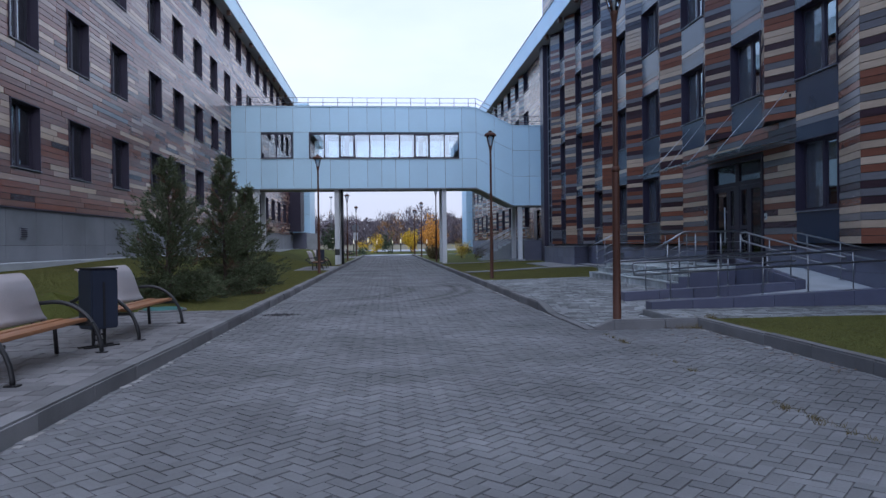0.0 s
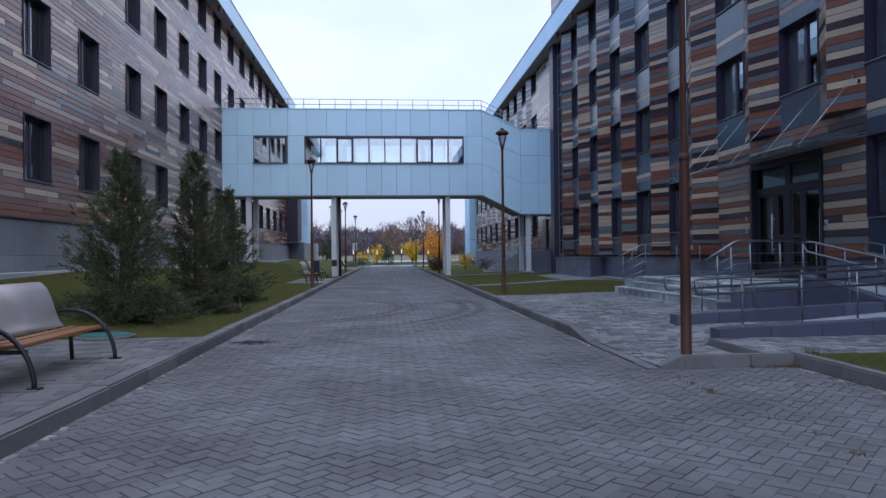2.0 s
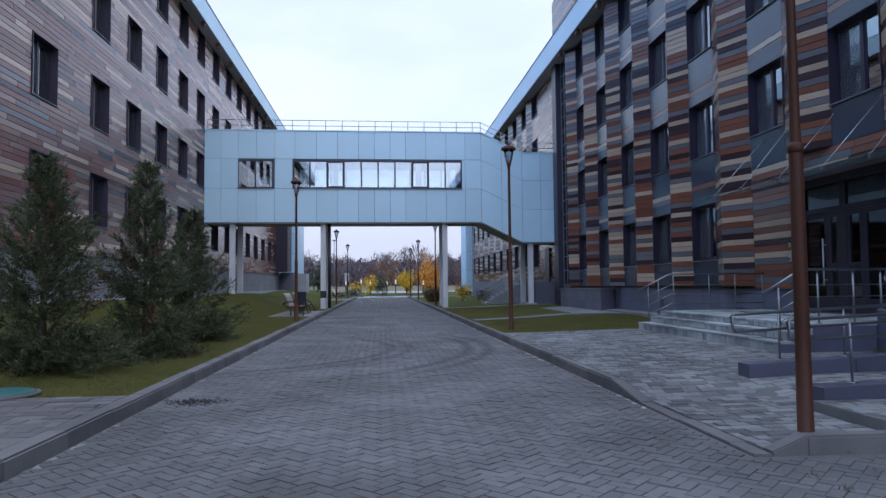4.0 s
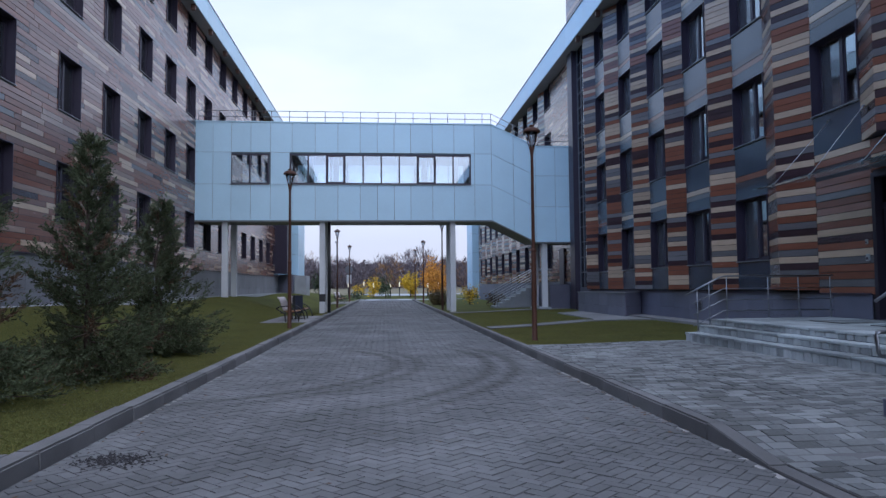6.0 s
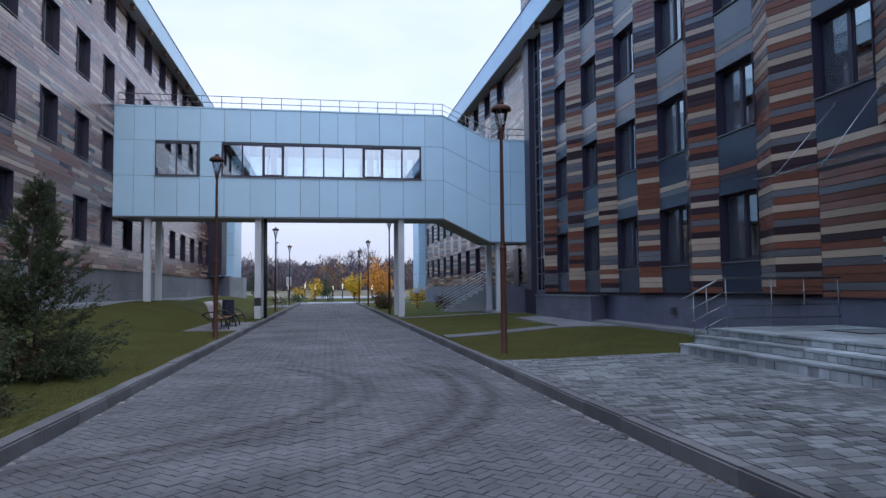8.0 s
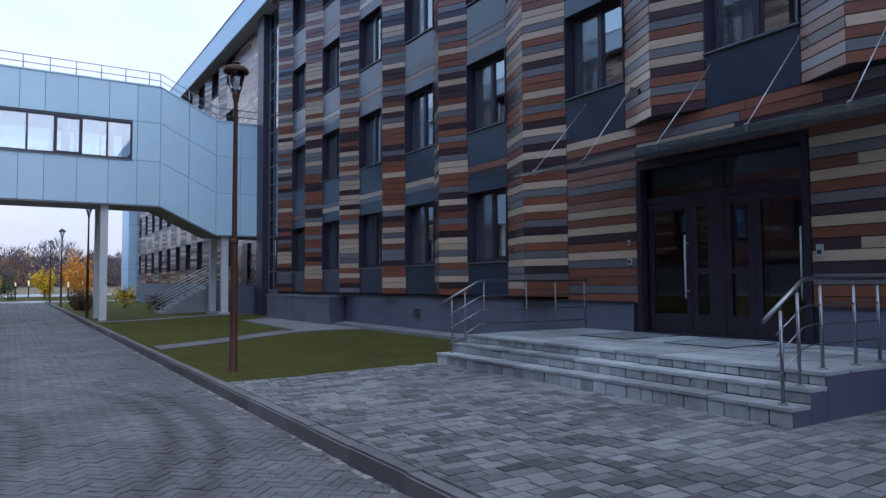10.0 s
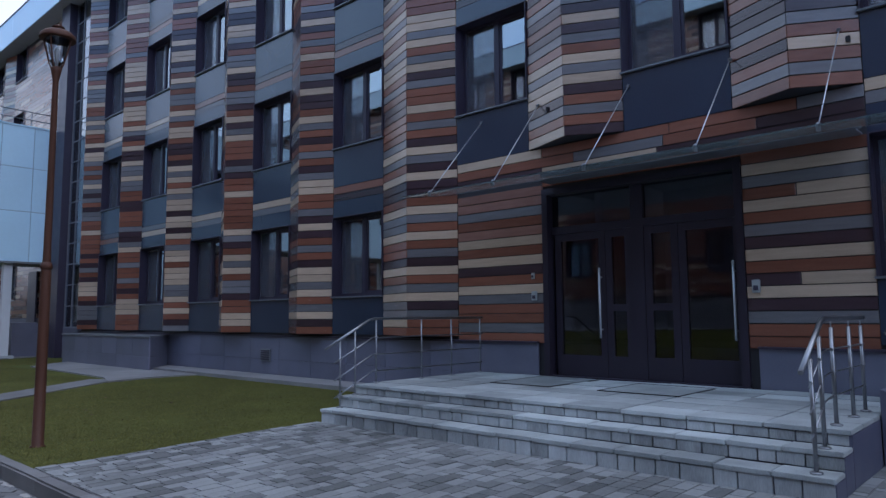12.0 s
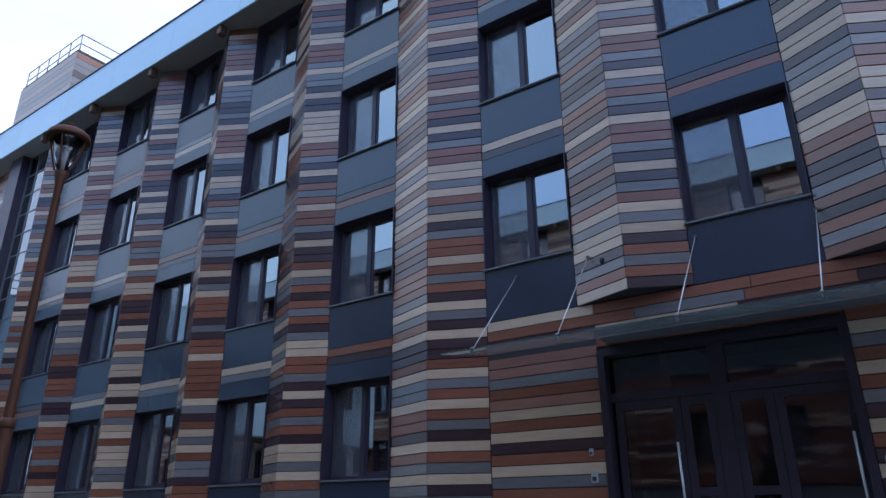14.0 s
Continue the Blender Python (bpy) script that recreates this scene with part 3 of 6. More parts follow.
# windows of the right house
base_windows = [window_set(WIN_W, WIN_H, v) for v in range(4)]
used = set()
for c, (a, b) in enumerate(WIN_SPANS):
    for k in range(4):
        if k == 0 and c in (3, 4):
            continue
        m = pose(XR, b, SILL_R + STOREY * k, 0, 0, -90)
        v = (c * 3 + k * 2 + (c * k) % 3) % 4
        if v not in used:
            used.add(v)
            base_windows[v].matrix_basis = m
        else:
            copy_thing(base_windows[v], m)

# rooms behind, roof and fascia of the right house
room = thing("interior_wall_east", "dim grey room walls behind the windows", "wall", kind="structure")
part("back_wall", box_bm(XR + 3.0, XR + 3.2, -12, 41, 0.0, ROOF_R), M_ROOM, room)
for k in range(5):
    part("floor_slab", box_bm(XR + 0.33, XR + 3.0, -12, 41, SILL_R - 0.9 + STOREY * k - 0.25, SILL_R - 0.9 + STOREY * k), M_ROOM, room)
for c in range(len(YF) - 1):
    ym = YF[c] + 0.6
    part("partition", box_bm(XR + 0.33, XR + 3.0, ym, ym + 0.12, 1.23, ROOF_R), M_ROOM, room)


def eaves(name, side, x_face, x_front, ya, yb, z_low, z_top, piers_at):
    """A pale fascia on a dark soffit, with a capping and rain spouts."""
    ob = thing(name, "pale blue metal fascia above a dark soffit", "roof edge", kind="structure")
    lo, hi = sorted((x_face + side * 0.5, x_front))
    part("soffit", box_bm(lo, hi, ya, yb, z_low, z_low + 0.05), M_SOFFIT, ob)
    n = int((yb - ya) / 3.0)
    a, b = sorted((x_front, x_front - side * 0.04))
    step = (yb - ya) / n
    me = mesh_of(box_bm(a, b, 0.004, step - 0.004, z_low - 0.03, z_top, bevel=0.004), "fascia_panel", M_FASCIA)
    for i in range(n):
        part("fascia_panel", me, None, ob, at=pose(0, ya + i * step, 0))
    part("capping", box_bm(min(a, b) - 0.03, max(a, b) + 0.03, ya, yb, z_top + 0.002, z_top + 0.04), M_FRAME, ob)
    lo, hi = sorted((x_front + side * 0.002, x_face + side * 14))
    part("roof_deck", box_bm(lo, hi, ya, yb, z_low + 0.06, z_low + 0.35), M_SOFFIT, ob)
    for y in piers_at:
        a, b = sorted((x_front + side * 0.02, x_front + side * 0.22))
        part("rain_spout", box_bm(a, b, y - 0.09, y + 0.09, z_low - 0.28, z_low - 0.002, bevel=0.015), M_RUST, ob)
    return ob


eaves("roof_edge_east", 1, XR, XR - 0.72, -12, 84, ROOF_R, ROOF_R + 1.15, [(a + b) / 2 for a, b, _ in PIERS])

# glazed stair strip beside the bridge
strip = thing("glazed_strip", "tall dark curtain-wall strip with thin mullions", "curtain wall", kind="structure")
part("strip_side", box_bm(9.63, 10.1, 42.36, 43.195, 0.1, ROOF_R), M_FRAME, strip, "dark flank beside the bridge")
part("strip_back", box_bm(10.15, 10.3, 41.0, 42.355, 0.1, ROOF_R), M_SILLMETAL, strip)
for ya, yb in ((41.04, 41.655), (41.695, 42.32)):
    p = part("pane", box_bm(9.925, 9.935, ya, yb, 1.3, ROOF_R - 0.02), M_SASHGLASS, strip)
    p.visible_shadow = False
for i in range(16):
    part("mullion", box_bm(9.907, 9.923, 41.05, 42.31, 1.3 + i * 0.76, 1.335 + i * 0.76), M_SILLMETAL, strip)
for y in (41.0, 41.655, 42.315):
    part("mullion", box_bm(9.90, 9.94, y, y + 0.04, 1.3, ROOF_R), M_SILLMETAL, strip)
part("strip_base", box_bm(9.88, 10.1, 41.004, 42.355, 0.1, 1.297), M_PLINTH, strip)

# ---- flat plank walls: the left house and the far wing of the right house ----


def flat_planks(parent, x, facing, ya, yb, z0, z1, spans, sill0, near, seed, weights):
    """Planks of mixed lengths in rows, cut round the windows. The nearest stand as pieces of their own."""
    rnd = random.Random(seed)
    rows = int(round((z1 - z0) / ROW))
    verts, faces, index = [], [], []
    count = 0
    for r in range(rows):
        za = z0 + r * ROW
        zc = za + ROW / 2
        storey = (zc - sill0) % STOREY if zc > sill0 else 99
        cuts = [(a, b) for a, b in spans] if storey < WIN_H else []
        y = ya - rnd.random() * 2
        level = r / rows
        while y < yb:
            ln = rnd.choice((1.2, 1.8, 2.4, 3.0))
            w = list(weights)
            if level < 0.3:
                w[1] *= 2.0
                w[2] *= 1.4
            col = rnd.choices(range(6), w)[0]
            pieces = [(max(y, ya), min(y + ln, yb))]
            for a, b in cuts:
                nxt = []
                for p0, p1 in pieces:
                    if p1 <= a or p0 >= b:
                        nxt.append((p0, p1))
                    else:
                        if p0 < a:
                            nxt.append((p0, a))
                        if p1 > b:
                            nxt.append((b, p1))
                pieces = nxt
            for p0, p1 in pieces:
                if p1 - p0 < 0.03:
                    continue
                if near and near[0] < (p0 + p1) / 2 < near[1] and zc < near[2] and count < 300:
                    count += 1
                    at = pose(x, p0, za, 0, 0, 90) if facing > 0 else pose(x, p1, za, 0, 0, -90)
                    part("plank", plank_mesh(p1 - p0, col), None, parent, at=at)
                else:
                    g, t = 0.006, 0.028 * facing
                    n = len(verts)
                    jog = rnd.uniform(0, 0.003) * facing
                    for xx in (x - t, x + jog):
                        verts += [(xx, p0 + g, za + g), (xx, p1 - g, za + g), (xx, p1 - g, za + ROW - g), (xx, p0 + g, za + ROW - g)]
                    faces += [(n + 4, n + 5, n + 6, n + 7)] + [(n + i, n + (i + 1) % 4, n + 4 + (i + 1) % 4, n + 4 + i) for i in range(4)]
                    index += [col] * 5
            y += ln
    me = raw_mesh("plank_field", verts, faces, PLANK, index)
    ob = part("plank_field", me, None, parent)
    ob["kind"] = "stuff"
    return ob


def flat_house(name, label, x, facing, ya, yb, spans, sill0, z_bottom, z_plinth, z_roof, near, seed):
    wall = thing(name, label, "wall", kind="structure")
    ys = [ya] + [v for s in spans for v in s] + [yb]
    zs = [z_bottom]
    for k in range(4):
        zs += [sill0 + STOREY * k, sill0 + STOREY * k + WIN_H]
    zs.append(z_roof)
    bm = bmesh.new()
    xa, xb = sorted((x - facing * 0.03, x - facing * 0.33))
    wall_with_openings(bm, xa, xb, ys, zs, {(2 * c + 1, 2 * k + 1) for c in range(len(spans)) for k in range(4)})
    part("wall_body", bm, M_BODY, wall)
    flat_planks(wall, x, facing, ya, yb, z_plinth, z_roof, spans, sill0, near, seed, W_FLAT_L)
    for c, (a, b) in enumerate(spans):
        for k in range(4):
            m = pose(x, a, sill0 + STOREY * k, 0, 0, 90) if facing > 0 else pose(x, b, sill0 + STOREY * k, 0, 0, -90)
            copy_thing(left_windows[(c * 2 + k * 3 + (c * k) % 2) % 3], m)
    lo, hi = sorted((x - facing * 3.0, x - facing * 3.2))
    part("back_wall", box_bm(lo, hi, ya, yb, z_bottom, z_roof), M_ROOM, wall)
    lo, hi = sorted((x - facing * 0.33, x - facing * 3.0))
    for k in range(5):
        zf = sill0 - 0.9 + STOREY * k
        part("floor_slab", box_bm(lo, hi, ya, yb, zf - 0.25, zf), M_ROOM, wall)
    return wall


LWIN_W = 1.46
LY = [5.3, 8.65, 12.0, 15.3, 18.6, 21.77, 25.0, 28.82, 31.97, 35.28, 38.5, 41.7, 44.95, 48.2, 51.4, 54.6, 57.7, 60.9, 64.1, 67.2]
left_windows = [window_set(LWIN_W, WIN_H, v) for v in (3, 0, 1)]
wall_west = flat_house("wall_west", "long four-storey house wall clad in grey-brown planks of mixed lengths", XL, 1, -12, 70.4,
                       [(y, y + LWIN_W) for y in LY], SILL_L, 0.0, 2.42, ROOF_L, (16.5, 27.5, 9.5), 31)
slab_run(wall_west, XL - 0.0, -4.0, 70.4, 0.5, 2.38, 1.5, M_PLINTH_W, facing=1, rows=2)
part("drip_edge", box_bm(XL - 0.03, XL + 0.05, -4.0, 70.4, 2.382, 2.415), M_FRAME, wall_west)
for y in (18.95, 25.3, 31.5):
    vent = part("vent", box_bm(XL + 0.002, XL + 0.03, y, y + 0.36, 1.62, 1.92, bevel=0.006), M_SILLMETAL, wall_west, "pale louvred plinth vent")
    for i in range(5):
        part("slat", box_bm(XL + 0.03, XL + 0.045, y + 0.04, y + 0.32, 1.66 + i * 0.05, 1.685 + i * 0.05), M_FRAME, vent)
vent = part("vent", box_bm(XR - 0.05, XR - 0.022, 29.2, 29.62, 0.58, 0.88, bevel=0.006), M_SILLMETAL, wall_east, "pale louvred plinth vent")
for i in range(5):
    part("slat", box_bm(XR - 0.065, XR - 0.05, 29.24, 29.58, 0.62 + i * 0.05, 0.645 + i * 0.05), M_FRAME, vent)
eaves("roof_edge_west", -1, XL, XL + 0.6, -12, 70.4, ROOF_L, ROOF_L + 1.02, [y + 2.4 for y in LY])

RY = [48.2, 51.42, 54.65, 57.87, 61.0, 64.3, 67.5, 70.7, 73.9, 77.1]
wing = flat_house("wall_east_wing", "far wing of the house clad in grey and brown planks", XR - 0.1, -1, 43.2, 79.8,
                  [(y, y + 1.3) for y in RY], SILL_R + 0.36, 0.0, 1.66, ROOF_R, None, 77)


def far_pier(y_near, y_far, x, z0, z1, seed, depth=0.20):
    """A prism pier too far off to pick its planks apart."""
    rnd = random.Random(seed)
    yc = y_near + (y_far - y_near) * 0.46
    verts, faces, index = [], [], []
    last = -1
    for r in range(int((z1 - z0) / ROW)):
        za, zb = z0 + r * ROW + 0.006, z0 + (r + 1) * ROW - 0.006
        col = pick(rnd, W_WING)
        while col == last:
            col = pick(rnd, W_WING)
        last = col
        for (ax, ay), (bx, by) in (((x, y_far), (x - depth, yc)), ((x - depth, yc), (x, y_near))):
            n = len(verts)
            verts += [(ax, ay, za), (bx, by, za), (bx, by, zb), (ax, ay, zb), (ax + 0.03, ay, za), (bx + 0.03, by, za), (bx + 0.03, by, zb), (ax + 0.03, ay, zb)]
            faces += [(n, n + 1, n + 2, n + 3), (n, n + 4, n + 5, n + 1), (n + 3, n + 2, n + 6, n + 7)]
            index += [col] * 3
    body = bmesh.new()
    lo = [body.verts.new((px, py, z0 + 0.004)) for px, py in ((x + 0.02, y_near), (x - depth + 0.03, yc), (x + 0.02, y_far))]
    hi = [body.verts.new((v.co.x, v.co.y, z1)) for v in lo]
    body.faces.new(lo)
    body.faces.new(hi[::-1])
    for i in range(3):
        body.faces.new((lo[i], lo[(i + 1) % 3], hi[(i + 1) % 3], hi[i]))
    p = part("pier", body, M_BODY, wing, "prism pier of brown and beige cladding planks")
    field = part("plank_field", raw_mesh("plank_field", verts, faces, PLANK, index), None, p)
    field["kind"] = "stuff"


for k in range(len(RY) - 1):
    far_pier(RY[k] + 1.3, RY[k + 1], XR - 0.1, 1.66, ROOF_R - 0.02, 300 + k)
slab_run(wing, XR - 0.12, 43.2, 79.8, 0.1, 1.64, 1.6, M_PLINTH, rows=1)
part("drip_edge", box_bm(XR - 0.15, XR + 0.0, 43.2, 79.8, 1.642, 1.66), M_FRAME, wing)
for w in left_windows:
    w.matrix_basis = pose(XL, LY[0] - 3.35 * (1 + left_windows.index(w)), SILL_L + STOREY, 0, 0, 90)


def end_tower(name, x0, x1, y0, y1, z0, z1):
    ob = thing(name, "pale blue metal-clad stair tower at the end of the house", "tower", kind="structure")
    part("tower_core", box_bm(x0 + 0.03, x1 - 0.03, y0 + 0.03, y1 - 0.03, z0, z1), M_JOINT, ob)
    n = 7
    for j in range(n):
        za, zb = z0 + (z1 - z0) * j / n, z0 + (z1 - z0) * (j + 1) / n
        for i in range(3):
            xa, xb = x0 + (x1 - x0) * i / 3, x0 + (x1 - x0) * (i + 1) / 3
            part("panel", box_bm(xa + 0.01, xb - 0.01, y0, y0 + 0.03, za + 0.01, zb - 0.01), M_FASCIA, ob)
        xs = (x1 - 0.03, x1) if x0 < 0 else (x0, x0 + 0.03)
        part("panel", box_bm(xs[0], xs[1], y0 + 0.04, y1 - 0.04, za + 0.01, zb - 0.01), M_FASCIA, ob)
    return ob


end_tower("end_tower_west", -13.0, -8.05, 73.3, 78.3, 2.6, 16.2)
end_tower("end_tower_east", 9.3, 14.0, 80.6, 85.2, 0.95, 15.2)
bay = thing("dark_bay_west", "dark glazed bay projecting near the end of the house", "bay", kind="structure")
part("bay_body", box_bm(XL - 0.3, -8.4, 68.3, 70.9, 2.7, ROOF_L - 0.1, bevel=0.02), M_FRAME, bay)
for i in range(5):
    part("mullion", box_bm(-8.4, -8.36, 68.35 + i * 0.6, 68.4 + i * 0.6, 2.8, ROOF_L - 0.2), M_SILLMETAL, bay)
kiosk = thing("plinth_block_west", "dark slate-clad plinth block at the house end", "plinth", kind="structure")
part("block", box_bm(-10.5, -8.2, 70.9, 73.3, 0.6, 2.65, bevel=0.02), M_PLINTH, kiosk)
part("block", box_bm(-8.18, -7.1, 71.5, 74.3, 0.6, 2.55, bevel=0.02), M_CONC, kiosk)

# rooftop block with stripes, and its rail
pent = thing("rooftop_block", "striped grey and brown clad rooftop block", "rooftop structure", kind="structure")
px0, px1, py0, py1, pz0, pz1 = 11.0, 16.0, 43.3, 48.1, ROOF_R + 0.36, 19.4
part("block_core", box_bm(px0 + 0.03, px1, py0 + 0.03, py1 - 0.03, pz0, pz1), M_BODY, pent)
rnd = random.Random(9)
nrow = int((pz1 - pz0) / 0.3)
for r in range(nrow):
    za = pz0 + r * 0.3
    # west face picks mostly grey: the sky's sheen put into its plank colours
    c1 = rnd.choice((4, 4, 4, 5, 3))
    part("plank", box_bm(px0, px0 + 0.028, py0 + 0.03, py1, za + 0.006, za + 0.294), PLANK[c1], pent)
    part("plank", box_bm(px0, px1, py0, py0 + 0.028, za + 0.006, za + 0.294), PLANK[pick(rnd, W_PIER)], pent)
bm = bmesh.new()
for zz in (0.45, 0.9):
    tube(bm, [(px0 + 0.15, py1, pz1 + zz), (px0 + 0.15, py0 + 0.2, pz1 + zz), (px1, py0 + 0.2, pz1 + zz)], 0.025, 6)
for y in np.linspace(py0 + 0.2, py1, 6):
    tube(bm, [(px0 + 0.15, y, pz1), (px0 + 0.15, y, pz1 + 0.9)], 0.025, 6)
part("roof_rail", bm, M_STEEL, pent)

# ---- the glazed bridge between the houses ----
bridge = thing("footbridge", "enclosed pale blue panelled footbridge with a window band", "footbridge", kind="structure")
ZB, ZT, DROP, KX0, KX1 = 4.82, 9.80, 1.13, 5.55, 7.85
BX0, BX1 = -9.43, 9.96


def bz(z, x):
    return z - DROP * min(1, max(0, (x - KX0) / (KX1 - KX0)))


def prism_piece(bm, xa, xb, ya, yb, za, zb, gap=0.0):
    """A slab that follows the bridge's bend: its ends are upright, its top and bottom slope with it."""
    v = []
    for y in (ya, yb):
        for x, z in ((xa + gap, za + gap), (xb - gap, za + gap), (xb - gap, zb - gap), (xa + gap, zb - gap)):
            v.append(bm.verts.new((x, y, bz(z, x))))
    for f in ((0, 1, 2, 3), (7, 6, 5, 4), (0, 4, 5, 1), (1, 5, 6, 2), (2, 6, 7, 3), (3, 7, 4, 0)):
        bm.faces.new([v[i] for i in f])
    return bm


JX = [BX0, -8.56, -7.66, -6.7, -5.72, -4.65, -3.49, -2.35, -1.22, -0.35, 0.51, 1.36, 2.48, 3.6, 4.66, KX0, 6.7, KX1, 8.9, BX1]
ZJ = (ZB, 6.66, 8.28, ZT)
W1, W2 = (-7.70, -5.80), (-4.77, 4.47)
for y0, y1, side in ((BY0, BY0 + 0.04, 0), (BY1 - 0.04, BY1, 1)):
    yi = (y0 + 0.04, y0 + 0.12) if side == 0 else (BY1 - 0.12, BY1 - 0.04)
    # backing wall, open at the window band
    for xa, xb, za, zb in ((BX0, W1[0], ZB, ZT), (W1[0], W1[1], ZB, 6.67), (W1[0], W1[1], 8.20, ZT), (W1[1], W2[0], ZB, ZT), (W2[0], W2[1], ZB, 6.67),
                           (W2[0], W2[1], 8.20, ZT), (W2[1], KX0, ZB, ZT), (KX0, KX1, ZB, ZT), (KX1, BX1, ZB, ZT)):
        part("bridge_wall", prism_piece(bmesh.new(), xa, xb, yi[0], yi[1], za, zb), M_JOINT, bridge)
    for i in range(len(JX) - 1):
        for j in range(3):
            xa, xb = JX[i], JX[i + 1]
            if j == 1:
                if xa >= W1[0] - 0.01 and xb <= W1[1] + 0.1:
                    continue
                if xa >= W2[0] - 0.1 and xb <= W2[1] + 0.3:
                    if xb <= W2[1]:
                        continue
                    xa = W2[1]
                if xb > W2[0] and xa < W2[0]:
                    xb = W2[0]
                if xa < W1[1] < xb:
                    xa = W1[1]
            part("panel", prism_piece(bmesh.new(), xa, xb, y0, y1, ZJ[j], ZJ[j + 1], 0.009), M_FASCIA, bridge)
part("bridge_floor", prism_piece(bmesh.new(), BX0, KX0, BY0 + 0.121, BY1 - 0.121, ZB + 0.02, ZB + 0.5), M_SOFFIT, bridge)
part("bridge_floor", prism_piece(bmesh.new(), KX0, KX1, BY0 + 0.121, BY1 - 0.121, ZB + 0.02, ZB + 0.5), M_SOFFIT, bridge)
part("bridge_floor", prism_piece(bmesh.new(), KX1, BX1, BY0 + 0.121, BY1 - 0.121, ZB + 0.02, ZB + 0.5), M_SOFFIT, bridge)
for xa, xb in ((BX0, KX0), (KX0, KX1), (KX1, BX1)):
    part("bridge_roof", prism_piece(bmesh.new(), xa, xb, BY0 + 0.121, BY1 - 0.121, ZT - 0.3, ZT - 0.02), M_WHITE, bridge)
    part("capping", prism_piece(bmesh.new(), xa, xb, BY0 - 0.03, BY0 + 0.15, ZT + 0.002, ZT + 0.06), M_FASCIA, bridge)
    part("capping", prism_piece(bmesh.new(), xa, xb, BY1 - 0.15, BY1 + 0.03, ZT + 0.002, ZT + 0.06), M_FASCIA, bridge)
    part("edge_trim", prism_piece(bmesh.new(), xa, xb, BY0 - 0.015, BY0 + 0.14, ZB - 0.06, ZB - 0.002), M_SILLMETAL, bridge)
for y_in in (BY0 + 0.05, BY1 - 0.1):
    for span, n in ((W1, 2), (W2, 10)):
        bm = bmesh.new()
        box(bm, span[0], span[1], y_in - 0.03, y_in + 0.05, 6.67, 6.74)
        box(bm, span[0], span[1], y_in - 0.03, y_in + 0.05, 8.13, 8.20)
        for i in range(n + 1):
            x = span[0] + (span[1] - span[0]) * i / n
            x = min(max(x, span[0] + 0.035), span[1] - 0.035)
            box(bm, x - 0.035, x + 0.035, y_in - 0.03, y_in + 0.05, 6.74, 8.13)
        for i in ((2, 7) if n == 10 else ()):
            a = span[0] + (span[1] - span[0]) * i / n + 0.035
            b = span[0] + (span[1] - span[0]) * (i + 1) / n - 0.035
            box(bm, a, a + 0.05, y_in - 0.04, y_in + 0.04, 6.74, 8.13)
            box(bm, b - 0.05, b, y_in - 0.04, y_in + 0.04, 6.74, 8.13)
            box(bm, a + 0.05, b - 0.05, y_in - 0.04, y_in + 0.04, 6.74, 6.79)
            box(bm, a + 0.05, b - 0.05, y_in - 0.04, y_in + 0.04, 8.08, 8.13)
        part("window_frame", bm, M_FRAME, bridge)
        for i in range(n):
            a = span[0] + (span[1] - span[0]) * i / n + 0.036
            b = span[0] + (span[1] - span[0]) * (i + 1) / n - 0.036
            p = part("pane", box_bm(a, b, y_in, y_in + 0.012, 6.74, 8.13), M_GLASS, bridge)
            p.visible_shadow = False
        part("window_sill", box_bm(span[0] - 0.03, span[1] + 0.03, y_in - 0.1, y_in - 0.031, 6.63, 6.668), M_SILLMETAL, bridge)
for x in (-2.6, 2.2, 3.9, -4.0):
    part("inner_post", box_bm(x - 0.15, x + 0.15, BY1 - 0.5, BY1 - 0.2, 5.2, ZT - 0.31), M_WHITE, bridge)
# roof rail
bm = bmesh.new()
xs = list(np.arange(-9.3, KX0, 0.9)) + [KX0, 6.7, KX1, 8.8, 9.85]
for x in xs:
    tube(bm, [(x, BY0 + 0.12, bz(ZT, x)), (x, BY0 + 0.12, bz(ZT, x) + 0.62)], 0.018, 6)
    tube(bm, [(x, BY1 - 0.12, bz(ZT, x)), (x, BY1 - 0.12, bz(ZT, x) + 0.62)], 0.018, 6)
for y in (BY0 + 0.12, BY1 - 0.12):
    for zz in (0.32, 0.62):
        tube(bm, [(x, y, bz(ZT, x) + zz) for x in (-9.3, KX0, KX1, 9.85)], 0.018, 6)
part("roof_rail", bm, M_STEEL, bridge, "thin steel rail round the bridge roof")
for i, (x, zg) in enumerate(((-8.0, 0.7), (-3.15, 0.0), (3.52, 0.0), (8.33, 0.2))):
    top = bz(ZB, x) - 0.005
    for y, c in ((BY0 + 0.35, 0), (BY1 - 0.35, 1)):
        col = thing("bridge_column", "white painted square steel column under the footbridge", "column", "columns under the bridge")
        col.location = (x, y, zg)
        part("shaft", box_bm(-0.14, 0.14, -0.14, 0.14, 0, top - zg, bevel=0.02), M_WHITE, col)
        part("base_plate", box_bm(-0.28, 0.28, -0.28, 0.28, 0, 0.12, bevel=0.01), M_CONC, col)
        if i == 1 and c == 0:
            part("painted_band", box_bm(-0.146, 0.146, -0.146, 0.146, 0.72, 1.1), M_BLACK, col, "black painted band")
pipe = thing("downpipe", "black downpipe standing beside a bridge column", "pipe")
part("pipe", tube(bmesh.new(), [(-2.83, BY0 + 0.55, 0.0), (-2.83, BY0 + 0.55, ZB - 0.01)], 0.08, 12), M_BLACK, pipe)

# ---- ground, road, pavements ----


def sm(u):
    u = min(1.0, max(0.0, u))
    return u * u * (3 - 2 * u)


